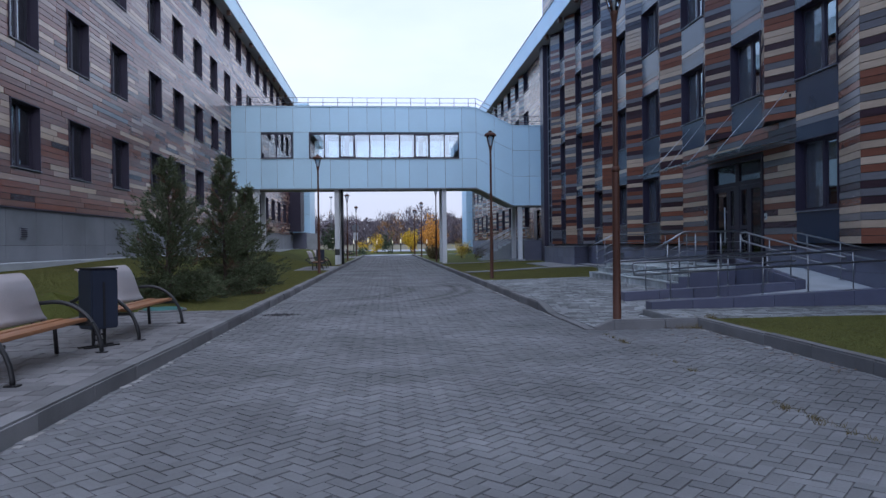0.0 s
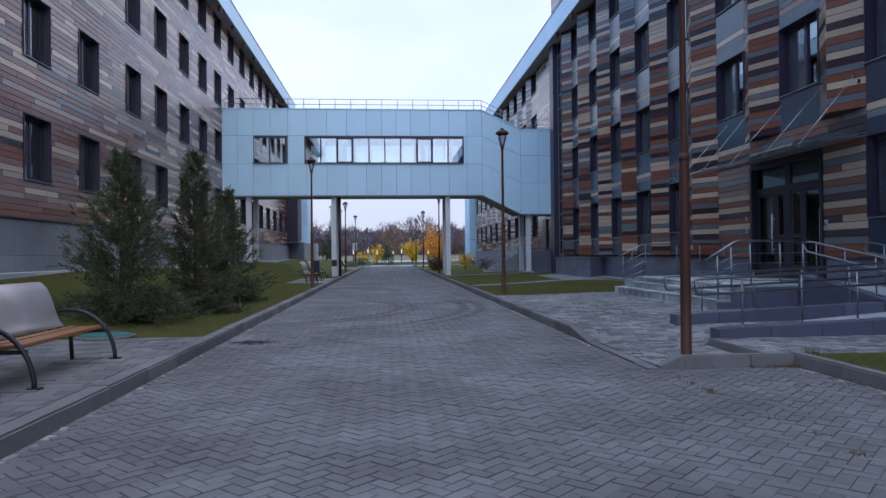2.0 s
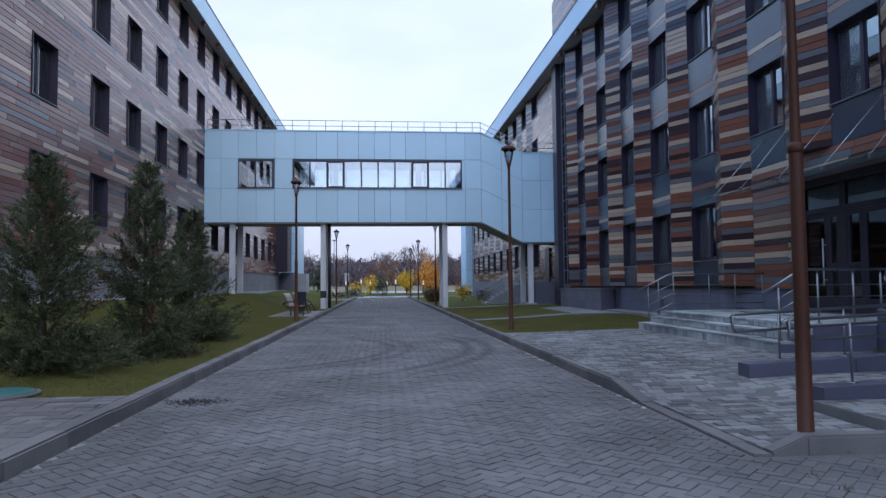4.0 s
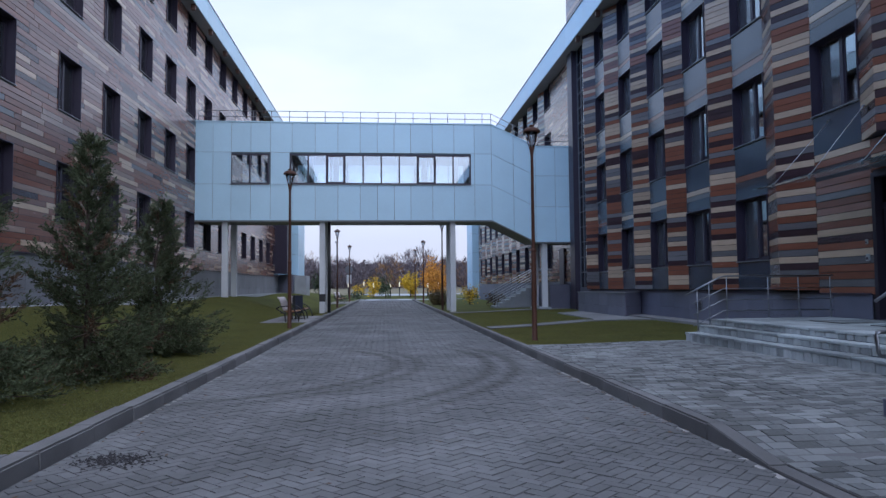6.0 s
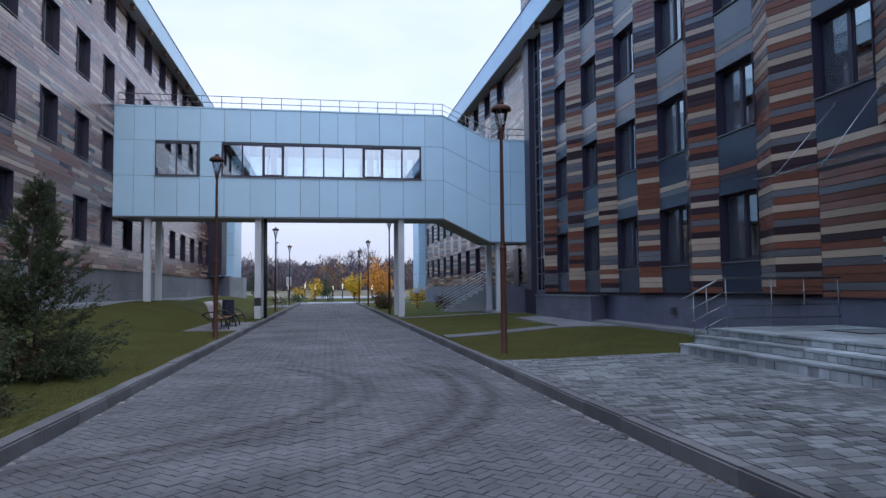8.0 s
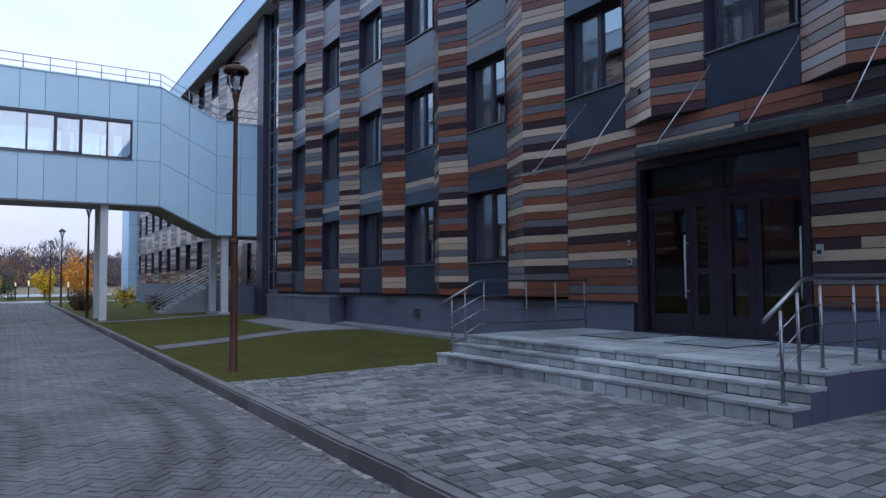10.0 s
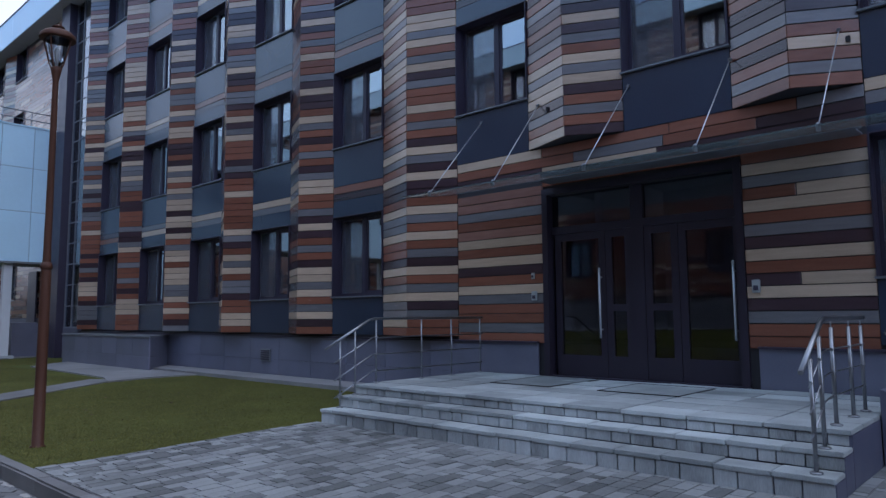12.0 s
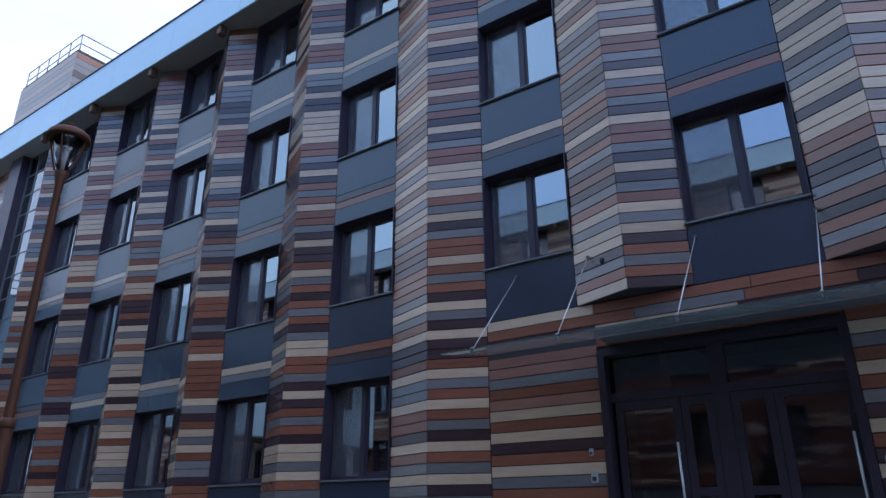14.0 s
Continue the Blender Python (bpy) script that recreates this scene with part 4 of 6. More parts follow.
def kerb_x(y):
    """The left kerb bends away a little at the near end."""
    return XROADL - 0.006 * max(0.0, 15.0 - y)


def is_road(x, y):
    return (kerb_x(y) - 0.08 < x < XROADR + 0.08 and y < 83) or (kerb_x(y) - 0.08 < x < 4.78 and y < 11.05) or 83 < y < 91


def ground_h(x, y):
    if is_road(x, y) or (3.0 < x < 9.9 and 11.03 < y < 22.94):
        return -0.06
    if (-6.0 < x < 0 and y < 14.0) or (-4.8 < x < 0 and (34.1 < y < 40.4 or 64.3 < y < 73.1)):
        return 0.10
    rise = 0.5 * sm((y - 91) / 10) + 0.0077 * max(0.0, y - 98)
    fade = 1 - sm((y - 80) / 30)
    if x < 0:
        return fade * (0.13 + 0.88 * sm((-4.2 - x) / 3.9) * (0.9 + 0.1 * math.sin(y * 0.31))) - 0.02 * (1 - fade) + rise
    return fade * (0.13 - 0.10 * sm((y - 50) / 12) + 0.08 * sm((x - 4.3) / 4.4) * sm((y - 23.0) / 2.5)) - 0.02 * (1 - fade) + rise


def pave_h(x, y):
    """The forecourt, which falls to the road at the dropped kerb."""
    if x > 4.46 and y < 12.58:
        return 0.135
    return 0.145 + 0.05 * sm((x - 3.3) / 3.2) - 0.12 * sm((14.5 - y) / 1.2) * sm((5.4 - x) / 1.0)


gx = [-1500, -600, -250, -120, -60, -30, -18, -12] + list(np.arange(-9.5, -3.8, 0.45)) + [-3.6, -3.4, -3.2, -3.0, -2.85, -2.80, -2.74, 0, 2.96, 3.04, 4.2, 4.74, 4.82, 6.0, 6.7, 7.4, 8.1, 8.8, 9.5, 10.5, 14, 20, 35, 60, 120, 250, 600, 1500]
gy = [-600, -200, -60, -20] + list(np.arange(-10, 11.2, 1.6)) + [11.01, 11.08] + [12.6, 13.98, 14.03] + list(np.arange(15.2, 22.8, 1.4)) + [22.90, 22.98] + list(np.arange(24, 82, 1.4)) + [82.95, 83.05, 86, 90.95, 91.05, 93, 95, 98, 101, 106, 115, 140, 180, 260, 400, 700, 1100, 1800]
gv = [(x, y, ground_h(x, y)) for y in gy for x in gx]
gf, gi = [], []
for j in range(len(gy) - 1):
    for i in range(len(gx) - 1):
        k = j * len(gx) + i
        gf.append((k, k + 1, k + 1 + len(gx), k + len(gx)))
        gi.append(1 if gy[j] > 95 else 0)
thing("ground", "green autumn lawn rising gently to the house, dry meadow beyond", "ground", kind="structure",
               data=raw_mesh("ground", gv, gf, [M_LAWN, M_DRYGRASS], gi))

road = thing("road", "grey herringbone block-paved road with dark tyre marks", "road", kind="structure")
bm = box_bm(-2.95, XROADR, -14, 83, -0.3, -0.0075)
box(bm, XROADR, 4.70, -14, 10.98, -0.3, -0.0075)
part("road_bed", bm, M_ROADBED, road)
rows = []
U = 0.102
c45 = math.cos(math.pi / 4)
Y_PAVE = 82.9
ii, jj = np.meshgrid(np.arange(-480, 480), np.arange(-480, 480))
for kind in (0, 3):
    sel = ((ii - jj) % 4) == kind
    ci = ii[sel] + (1.0 if kind == 0 else 0.5)
    cj = jj[sel] + (0.5 if kind == 0 else 1.0)
    wx = (ci - cj) * c45 * U + 0.0
    wy = (ci + cj) * c45 * U + 20.0
    left = XROADL - 0.006 * np.maximum(0.0, 15.0 - wy)
    inside = ((wx > left + 0.085) & (wx < XROADR - 0.085) & (wy > -4.0) & (wy < Y_PAVE)) | ((wx >= XROADR - 0.085) & (wx < 4.615) & (wy > -4.0) & (wy < 10.90))
    wx, wy = wx[inside], wy[inside]
    for x, y in zip(wx, wy):
        rows.append((x, y, RNG.normal(0, 0.0022), math.pi / 4 + (0 if kind == 0 else math.pi / 2) + RNG.normal(0, 0.012), 2 * U - 0.0055, U - 0.0055, 0.03))
rows = np.array(rows)
near = (np.abs(rows[:, 0] - 0.3) < 1.2) & (rows[:, 1] > 5.0) & (rows[:, 1] < 7.45)
near_rows, far_rows = rows[near][:300], np.vstack([rows[~near], rows[near][300:]])
v, f = blocks(far_rows, 0.0035)
ob = part("paver_field", raw_mesh("paver_field", v, f, [M_ROAD]), None, road)
ob["kind"] = "stuff"
v, f = blocks([(0, 0, 0, 0, 2 * U - 0.0055, U - 0.0055, 0.03)])
paver = raw_mesh("paver", v, f, [M_ROAD])
for r in near_rows:
    part("paver", paver, None, road, at=pose(r[0], r[1], r[2], 0, 0, math.degrees(r[3])))
# cut edge pieces along the kerbs, some pale with mortar
M_EDGE = mat("pale_mortar_edge", (0.33, 0.32, 0.31), 0.85, 0.25, (4, 4, 4), 40, bump=0.3, island=0.5)
er = []
for x, ya, yb in ((None, 2, 40), (XROADR - 0.045, 13, 40), (4.655, 3, 10.8)):
    y = ya
    while y < yb:
        ln = RNG.uniform(0.06, 0.17)
        if RNG.random() < 0.97:
            er.append(((kerb_x(y) + 0.045 if x is None else x) + RNG.normal(0, 0.008), y + ln / 2, -0.002 + RNG.normal(0, 0.0025), math.pi / 2 + RNG.normal(0, 0.12), ln, RNG.uniform(0.05, 0.085), 0.03))
        y += ln + 0.012
v, f = blocks(er)
pale = np.repeat(RNG.random(len(er)) < 0.33, 5).astype(int)
ob = part("edge_stones", raw_mesh("edge_stones", v, f, [M_ROAD, M_EDGE], pale), None, road, "pale cut edge stones along the kerb")
ob["kind"] = "stuff"


# kerbs of metre-long stones
_kerbs = {}


def kerb_stone(parent, x, y, turn, length, z0=-0.1, z1=0.15, z2=None, wide=False):
    z2 = z1 if z2 is None else z2
    key = (round(length, 2), round(z1, 3), round(z2, 3), wide)
    if key not in _kerbs:
        bm = bmesh.new()
        box(bm, 0.004, length - 0.004, 0, 0.2 if wide else 0.15, z0, z1)
        for vt in bm.verts:
            if vt.co.z > 0 and vt.co.x > length / 2:
                vt.co.z = z2
        es = [e for e in bm.edges if all(vt.co.z > 0 for vt in e.verts) and abs(e.verts[0].co.x - e.verts[1].co.x) > 0.1]
        bmesh.ops.bevel(bm, geom=es, offset=min(0.02, max(0.004, z1 * 0.4)), segments=4, affect="EDGES")
        _kerbs[key] = mesh_of(bm, "kerb_stone", M_KERB)
    part("kerb_stone", _kerbs[key], None, parent, at=pose(x + PYRND.gauss(0, 0.004), y, PYRND.gauss(0, 0.003), 0, 0, turn + PYRND.gauss(0, 0.25)))


kerb_l = thing("kerb_west", "worn grey concrete kerb beside the road", "kerb", kind="structure")
for i in range(97):
    kerb_stone(kerb_l, kerb_x(-14 + i), -14 + i, 90 - (0.34 if i < 29 else 0), 1.0, wide=True)
kerb_r = thing("kerb_east", "worn grey concrete kerb, dropped at the forecourt", "kerb", kind="structure")
for i in range(68):
    kerb_stone(kerb_r, XROADR + 0.15, 14.4 + i, 90, 1.0)
kerb_stone(kerb_r, XROADR + 0.15, 13.4, 90, 1.0, z1=0.02, z2=0.15)
kerb_stone(kerb_r, XROADR + 0.15, 12.4, 90, 1.0, z1=0.016, z2=0.02)
kerb_stone(kerb_r, XROADR + 0.15, 11.4, 90, 1.0, z1=0.018)
kerb_stone(kerb_r, XROADR + 0.15, 10.98, 90, 0.42, z1=0.018)
kerb_g = thing("kerb_lawn", "grey concrete kerb round the lawn corner", "kerb", kind="structure")
kerb_stone(kerb_g, 3.07, 10.98, 0, 0.30, z1=0.03, z2=0.15)
kerb_stone(kerb_g, 3.37, 10.98, 0, 0.80)
kerb_stone(kerb_g, 4.17, 10.98, 0, 0.53)
for i in range(24):
    kerb_stone(kerb_g, 4.85, 10.13 - i, 90, 1.0)


# pavements of mixed slabs
def slab_area(name, label, regions, height, material, near_box, seed, row=0.145, lengths=(0.11, 0.15, 0.22, 0.22, 0.31)):
    ob = thing(name, label, "pavement", kind="structure")
    rng = np.random.default_rng(seed)
    out = []
    bm = bmesh.new()
    for x0, x1, y0, y1 in regions:
        y = y0
        while y < y1 - 0.05:
            w = min(row, y1 - y)
            x = x0 - rng.uniform(0, 0.2)
            while x < x1 - 0.03:
                ln = rng.choice(lengths)
                a, b = max(x, x0), min(x + ln, x1)
                if b - a > 0.03:
                    out.append(((a + b) / 2, y + w / 2, height((a + b) / 2, y + w / 2) + rng.normal(0, 0.0018), rng.normal(0, 0.006), b - a - 0.007, w - 0.007, 0.03))
                x += ln
            y += row
        nx, ny = max(2, int((x1 - x0) / 0.4)), max(2, int((y1 - y0) / 0.4))
        grid = [[bm.verts.new((x0 + (x1 - x0) * i / nx, y0 + (y1 - y0) * j / ny, height(x0 + (x1 - x0) * i / nx, y0 + (y1 - y0) * j / ny) - 0.008)) for i in range(nx + 1)] for j in range(ny + 1)]
        for j in range(ny):
            for i in range(nx):
                bm.faces.new((grid[j][i], grid[j][i + 1], grid[j + 1][i + 1], grid[j + 1][i]))
    part("bed", bm, M_ROADBED, ob)
    out = np.array(out)
    pick_near = (out[:, 0] > near_box[0]) & (out[:, 0] < near_box[1]) & (out[:, 1] > near_box[2]) & (out[:, 1] < near_box[3])
    few, rest = out[pick_near][:300], np.vstack([out[~pick_near], out[pick_near][300:]])
    v, f = blocks(rest, 0.004)
    mid = np.repeat(rest[:, :2], 8, axis=0)
    v[:, 2] += [height(a, b) - height(c, d) for (a, b), (c, d) in zip(v[:, :2], mid)]
    field = part("slab_field", raw_mesh("slab_field", v, f, [material]), None, ob)
    field["kind"] = "stuff"
    sizes = {}
    for r in few:
        key = (round(r[4], 3), round(r[5], 3))
        if key not in sizes:
            v, f = blocks([(0, 0, 0, 0, r[4], r[5], 0.03)], 0.004)
            sizes[key] = raw_mesh("slab", v, f, [material])
        part("slab", sizes[key], None, ob, at=pose(r[0], r[1], r[2], 0, 0, math.degrees(r[3])))
    return ob


slab_area("pavement_forecourt", "forecourt of pale and dark grey mixed paving slabs",
          [(3.076, 6.57, 16.6, 22.95), (3.076, 9.95, 12.57, 16.6), (3.076, 4.415, 11.135, 12.57), (4.47, 9.95, 11.135, 12.57), (4.87, 9.95, 11.0, 11.135)], pave_h, M_TILE, (3.3, 5.2, 15.4, 18.8), 3)
slab_area("pavement_benches", "worn grey slab pavement under the benches",
          [(-5.6, -2.885 - 0.006 * (15 - y), y, min(y + 1.0, 13.95)) for y in range(-6, 14)], lambda x, y: 0.142, M_PAVE, (-4.6, -3.2, 8.2, 11.0), 4, row=0.2, lengths=(0.2, 0.3, 0.4))
apron_edge = thing("apron_edge", "low concrete edging between the ramp and the lawn corner", "kerb", kind="structure")
part("kerb_stone", box_bm(4.42, 4.468, 11.135, 12.57, -0.02, 0.142, bevel=0.008), M_KERB, apron_edge)
path_far = thing("path_strips", "narrow concrete strips across the lawn", "path", kind="structure")
for line, w in (([(3.15, 29.15), (4.2, 29.85), (5.6, 30.85), (7.25, 31.85)], 0.38), ([(3.15, 41.6), (6.4, 43.0), (9.6, 44.0)], 0.35)):
    bm = bmesh.new()
    prev = None
    for i in range(17):
        q = i / 16 * (len(line) - 1)
        k = min(int(q), len(line) - 2)
        (ax, ay), (bx, by) = line[k], line[k + 1]
        d = Vector((bx - ax, by - ay, 0)).normalized()
        cx, cy = ax + (bx - ax) * (q - k), ay + (by - ay) * (q - k)
        top = max(ground_h(cx, cy), 0.12) + 0.03
        sx, sy = (0, 1.35 * w) if i == 0 else (-d.y * w, d.x * w)
        now = [bm.verts.new((cx + sgn * sx, cy + sgn * sy, z)) for sgn, z in ((1, 0.0), (1, top), (-1, top), (-1, 0.0))]
        if prev:
            for j in range(3):
                bm.faces.new((prev[j], prev[j + 1], now[j + 1], now[j]))
        prev = now
    part("strip", bm, M_PAVE, path_far)
part("apron", box_bm(9.2, 9.96, 23.2, 34.6, 0.05, 0.29, bevel=0.01), M_PAVE, path_far)
bm = bmesh.new()
ring = [(7.1, 31.25), (8.1, 31.35), (9.19, 31.2), (9.19, 39.2), (8.7, 39.0), (7.6, 38.1), (7.42, 32.3)]
lo = [bm.verts.new((x, y, 0.05)) for x, y in ring]
hi = [bm.verts.new((x, y, ground_h(x, y) + 0.034)) for x, y in ring]
bm.faces.new(hi)
bm.faces.new(lo[::-1])
for i in range(7):
    bm.faces.new((lo[i], lo[(i + 1) % 7], hi[(i + 1) % 7], hi[i]))
part("paved_patch", bm, M_PAVE, path_far)
part("apron", box_bm(XL + 0.04, XL + 0.75, -5, 70, 0.85, 1.02, bevel=0.01), M_CONC, path_far)

# long low slate box against the right house
ledge = thing("plinth_ledge", "low slate-clad plinth box along the wall", "plinth", kind="structure")
LX, LY0, LY1, LYW = 9.0, 33.4, 39.7, 34.35     # its near end runs aslant to the wall


def ledge_prism(out, z0, z1):
    bm = bmesh.new()
    ring = [(LX - out, LY0 - out), (9.965, LYW - out), (9.965, LY1 + out), (LX - out, LY1 + out)]
    lo = [bm.verts.new((x, y, z0)) for x, y in ring]
    hi = [bm.verts.new((x, y, z1)) for x, y in ring]
    bm.faces.new(lo[::-1])
    bm.faces.new(hi)
    for i in range(4):
        bm.faces.new((lo[i], lo[(i + 1) % 4], hi[(i + 1) % 4], hi[i]))
    return bm


part("ledge_core", ledge_prism(-0.035, 0.05, 1.09), M_BODY, ledge)
slab_run(ledge, LX, LY0 + 0.004, LY1, 0.1, 1.10, 1.05, M_PLINTH, rows=2)
end_len = math.hypot(9.965 - LX, LYW - LY0)
for z0, z1 in ((0.1, 0.598), (0.602, 1.10)):
    part("slab", box_bm(0.002, end_len, 0.0, 0.028, z0, z1, bevel=0.003), M_PLINTH, ledge, at=pose(LX, LY0, 0, 0, 0, math.degrees(math.atan2(LYW - LY0, 9.965 - LX))))
part("ledge_cap", ledge_prism(0.04, 1.102, 1.14), M_SILLMETAL, ledge)

# ---- steps and landing before the door ----
SY0, SY1 = 16.6, 22.85
steps = thing("entrance_steps", "pale stone steps and landing with tiled risers", "steps", kind="structure")
levels = ((6.56, 0.375), (6.86, 0.525), (7.15, 0.66))
bm = bmesh.new()
for i, (x, z) in enumerate(levels):
    x1 = levels[i + 1][0] if i < 2 else 9.97
    box(bm, x + 0.03, x1 + 0.03 if i < 2 else x1, SY0 + 0.03, SY1 - 0.03, 0.02, z - 0.04)
part("step_core", bm, M_GRANITE, steps)
for i, (x, z) in enumerate(levels):
    zlow = 0.18 if i == 0 else levels[i - 1][1]
    n = 27
    w = (SY1 - SY0) / n
    cuts = [SY0] + [SY0 + (k + PYRND.uniform(-0.28, 0.28)) * w for k in range(1, n)] + [SY1]
    for ya, yb in zip(cuts, cuts[1:]):
        part("riser_tile", box_bm(0, 0.028, 0.006, yb - ya - 0.006, 0.006, z - zlow - 0.046, bevel=0.004), M_RISER, steps, at=pose(x + PYRND.gauss(0, 0.003), ya, zlow))
    x1 = levels[i + 1][0] if i < 2 else 9.97
    if i < 2:
        tread = mesh_of(box_bm(-0.012, x1 - x + 0.005, 0.004, 2 * w - 0.004, -0.042, 0.0, bevel=0.006), "tread_slab", M_STEP)
        for k in range(n // 2):
            part("tread_slab", tread, None, steps, at=pose(x + PYRND.gauss(0, 0.003), SY0 + 2 * k * w, z + PYRND.gauss(0, 0.002), PYRND.gauss(0, 0.2)))
        part("tread_slab", box_bm(-0.025 + x, x1 + 0.005, SY1 - w + 0.002, SY1, z - 0.04, z, bevel=0.005), M_STEP, steps)
    else:
        wx = (9.97 - x) / 6
        slab = mesh_of(box_bm(0.007, wx - 0.007, 0.007, 3 * w - 0.007, -0.04, 0.0, bevel=0.005), "landing_slab", M_STEP)
        for a in range(6):
            for k in range(9):
                part("landing_slab", slab, None, steps, at=pose(x - 0.025 + a * wx, SY0 + 3 * k * w, z + PYRND.gauss(0, 0.002), PYRND.gauss(0, 0.2), PYRND.gauss(0, 0.2)))
for i, (x, z) in enumerate(levels):
    x1 = levels[i + 1][0] if i < 2 else 8.278
    part("side_slab", box_bm(x + 0.0, x1 - 0.004, SY0, SY0 + 0.028, 0.1, z - 0.042, bevel=0.003), M_GRANITE, steps)
    part("side_slab", box_bm(x + 0.0, x1 - 0.004, SY1 - 0.028, SY1, 0.1, z - 0.042, bevel=0.003), M_STEP, steps)

for ya, yb, xa, xb in ((20.45, 21.45, 8.5, 9.86), (18.65, 19.72, 8.5, 9.62)):
    rug = thing("foot_mat", "grey foot mat in a thin dark frame set into the landing", "mat", "mats before the door")
    rug.location = (xa, ya, 0.664)
    wx, wy = xb - xa, yb - ya
    part("mat_surface", box_bm(0.016, wx - 0.016, 0.016, wy - 0.016, -0.01, 0.004), M_STEP, rug)
    for a, b, c, d in ((0, wx, 0, 0.015), (0, wx, wy - 0.015, wy), (0, 0.015, 0.0155, wy - 0.0155), (wx - 0.015, wx, 0.0155, wy - 0.0155)):
        part("mat_edge", box_bm(a, b, c, d, -0.01, 0.008), M_BLACK, rug)

# ---- ramp ----
ramp = thing("access_ramp", "pale concrete access ramp between dark granite-clad kerb walls", "ramp", kind="structure")


def slope_box(bm, x0, x1, y0, y1, zb, za, zc, along="x"):
    """A block whose top slopes from za to zc."""
    box(bm, x0, x1, y0, y1, zb, max(za, zc))
    for vt in bm.verts:
        if vt.co.z > zb + 0.001:
            u = (vt.co.x - x0) / (x1 - x0) if along == "x" else (vt.co.y - y0) / (y1 - y0)
            vt.co.z = za + (zc - za) * u
    return bm


part("ramp_surface", slope_box(bmesh.new(), 4.60, 8.50, 12.85, 14.15, 0.0, 0.03, 0.33), M_CONC, ramp)
part("ramp_landing", box_bm(8.50, 9.96, 12.85, 14.15, 0.0, 0.33), M_CONC, ramp)
part("ramp_surface", slope_box(bmesh.new(), 8.50, 9.96, 14.15, 16.597, 0.0, 0.33, 0.66, "y"), M_CONC, ramp)


def clad_wall(xa, xb, ya, yb, za, zc, along="x", n=6):
    for i in range(n):
        u0, u1 = i / n, (i + 1) / n
        h0, h1 = za + (zc - za) * u0, za + (zc - za) * u1
        if along == "x":
            args = (xa + (xb - xa) * u0 + 0.003, xa + (xb - xa) * u1 - 0.003, ya, yb)
        else:
            args = (xa, xb, ya + (yb - ya) * u0 + 0.003, ya + (yb - ya) * u1 - 0.003)
        bm = slope_box(bmesh.new(), *args, 0.05, h0, h1, along)
        bmesh.ops.bevel(bm, geom=list(bm.edges), offset=0.006, segments=1, affect="EDGES")
        part("wall_slab", bm, M_GRANITE, ramp)


clad_wall(4.65, 8.27, 14.15, 14.43, 0.325, 0.47, n=5)
clad_wall(4.58, 9.95, 12.57, 12.85, 0.265, 0.46, n=7)
clad_wall(8.28, 8.50, 14.15, 16.597, 0.52, 0.90, "y", n=3)


def railing(name, label, tubes, posts, r=0.0135, drop=0.0, bars=()):
    ob = thing(name, label, "railing", "steel railings")
    for rad, pts in tubes:
        part("rail", tube(bmesh.new(), pts, rad, 10), M_STEEL, ob)
    for p, q in posts:
        top = (q[0], q[1], q[2] - drop)
        post = part("post", tube(bmesh.new(), [p, top], r, 10), M_STEEL, ob)
        if drop:
            part("pin", tube(bmesh.new(), [(top[0], top[1], top[2] - 0.01), q], 0.006, 8), M_STEEL, post)
        for dz in bars:
            z = q[2] - dz
            if z > p[2] + 0.08:
                part("bar_clamp", tube(bmesh.new(), [(q[0] - 0.028, q[1], z), (q[0] + 0.028, q[1], z)], 0.014, 8), M_STEEL, post)
        part("post_foot", lathe(bmesh.new(), [(0.05, p[2] + 0.001), (0.05, p[2] + 0.012), (0.03, p[2] + 0.02)], 12, (p[0], p[1])), M_STEEL, post)
    return ob


def loop_end(x, y, za, zb):
    """The bent end that joins a top rail to the one below it."""
    return [(x + 0.05, y, za), (x + 0.02, y, za - 0.004), (x + 0.005, y, za - 0.02), (x + 0.03, y, zb + 0.03), (x + 0.045, y, zb + 0.006), (x + 0.08, y, zb)]


for nm, y, z1, z2, xa, xb, w1, w2, px in (("front", 12.71, 0.965, 1.19, 4.29, 9.8, 0.265, 0.46, (5.0, 5.9, 6.75, 7.62, 8.5, 9.35)), ("back", 14.29, 0.95, 1.13, 4.50, 8.36, 0.325, 0.47, (5.15, 6.05, 6.9, 7.75))):
    def zr(x, a=z1, b=z2, s=xa, e=xb):
        return a + (b - a) * (x - s) / (e - s)
    path = [(xb, y, zr(xb))] + loop_end(xa, y, z1, z1 - 0.22) + [(xb, y, zr(xb) - 0.22)]
    ends = (4.65, 8.27) if nm == "back" else (4.58, 9.95)
    railing("ramp_railing", "stainless steel double handrail with a looped end beside the ramp", [(0.019, path)],
            [((x, y, w1 + (w2 - w1) * (x - ends[0]) / (ends[1] - ends[0])), (x, y, zr(x) - 0.02)) for x in px])
path = [(8.39, 12.75, 1.00), (8.39, 14.0, 1.17), (8.39, 16.3, 1.535), (8.39, 16.48, 1.53), (8.39, 16.53, 1.43), (8.39, 16.45, 1.34), (8.39, 16.3, 1.315), (8.39, 14.0, 0.95), (8.39, 12.75, 0.78)]
railing("ramp_railing", "stainless steel double handrail along the upper ramp", [(0.019, path)],
        [((8.39, 14.5, 0.57), (8.39, 14.5, 1.24)), ((8.39, 15.3, 0.70), (8.39, 15.3, 1.37)), ((8.39, 16.15, 0.84), (8.39, 16.15, 1.50))])
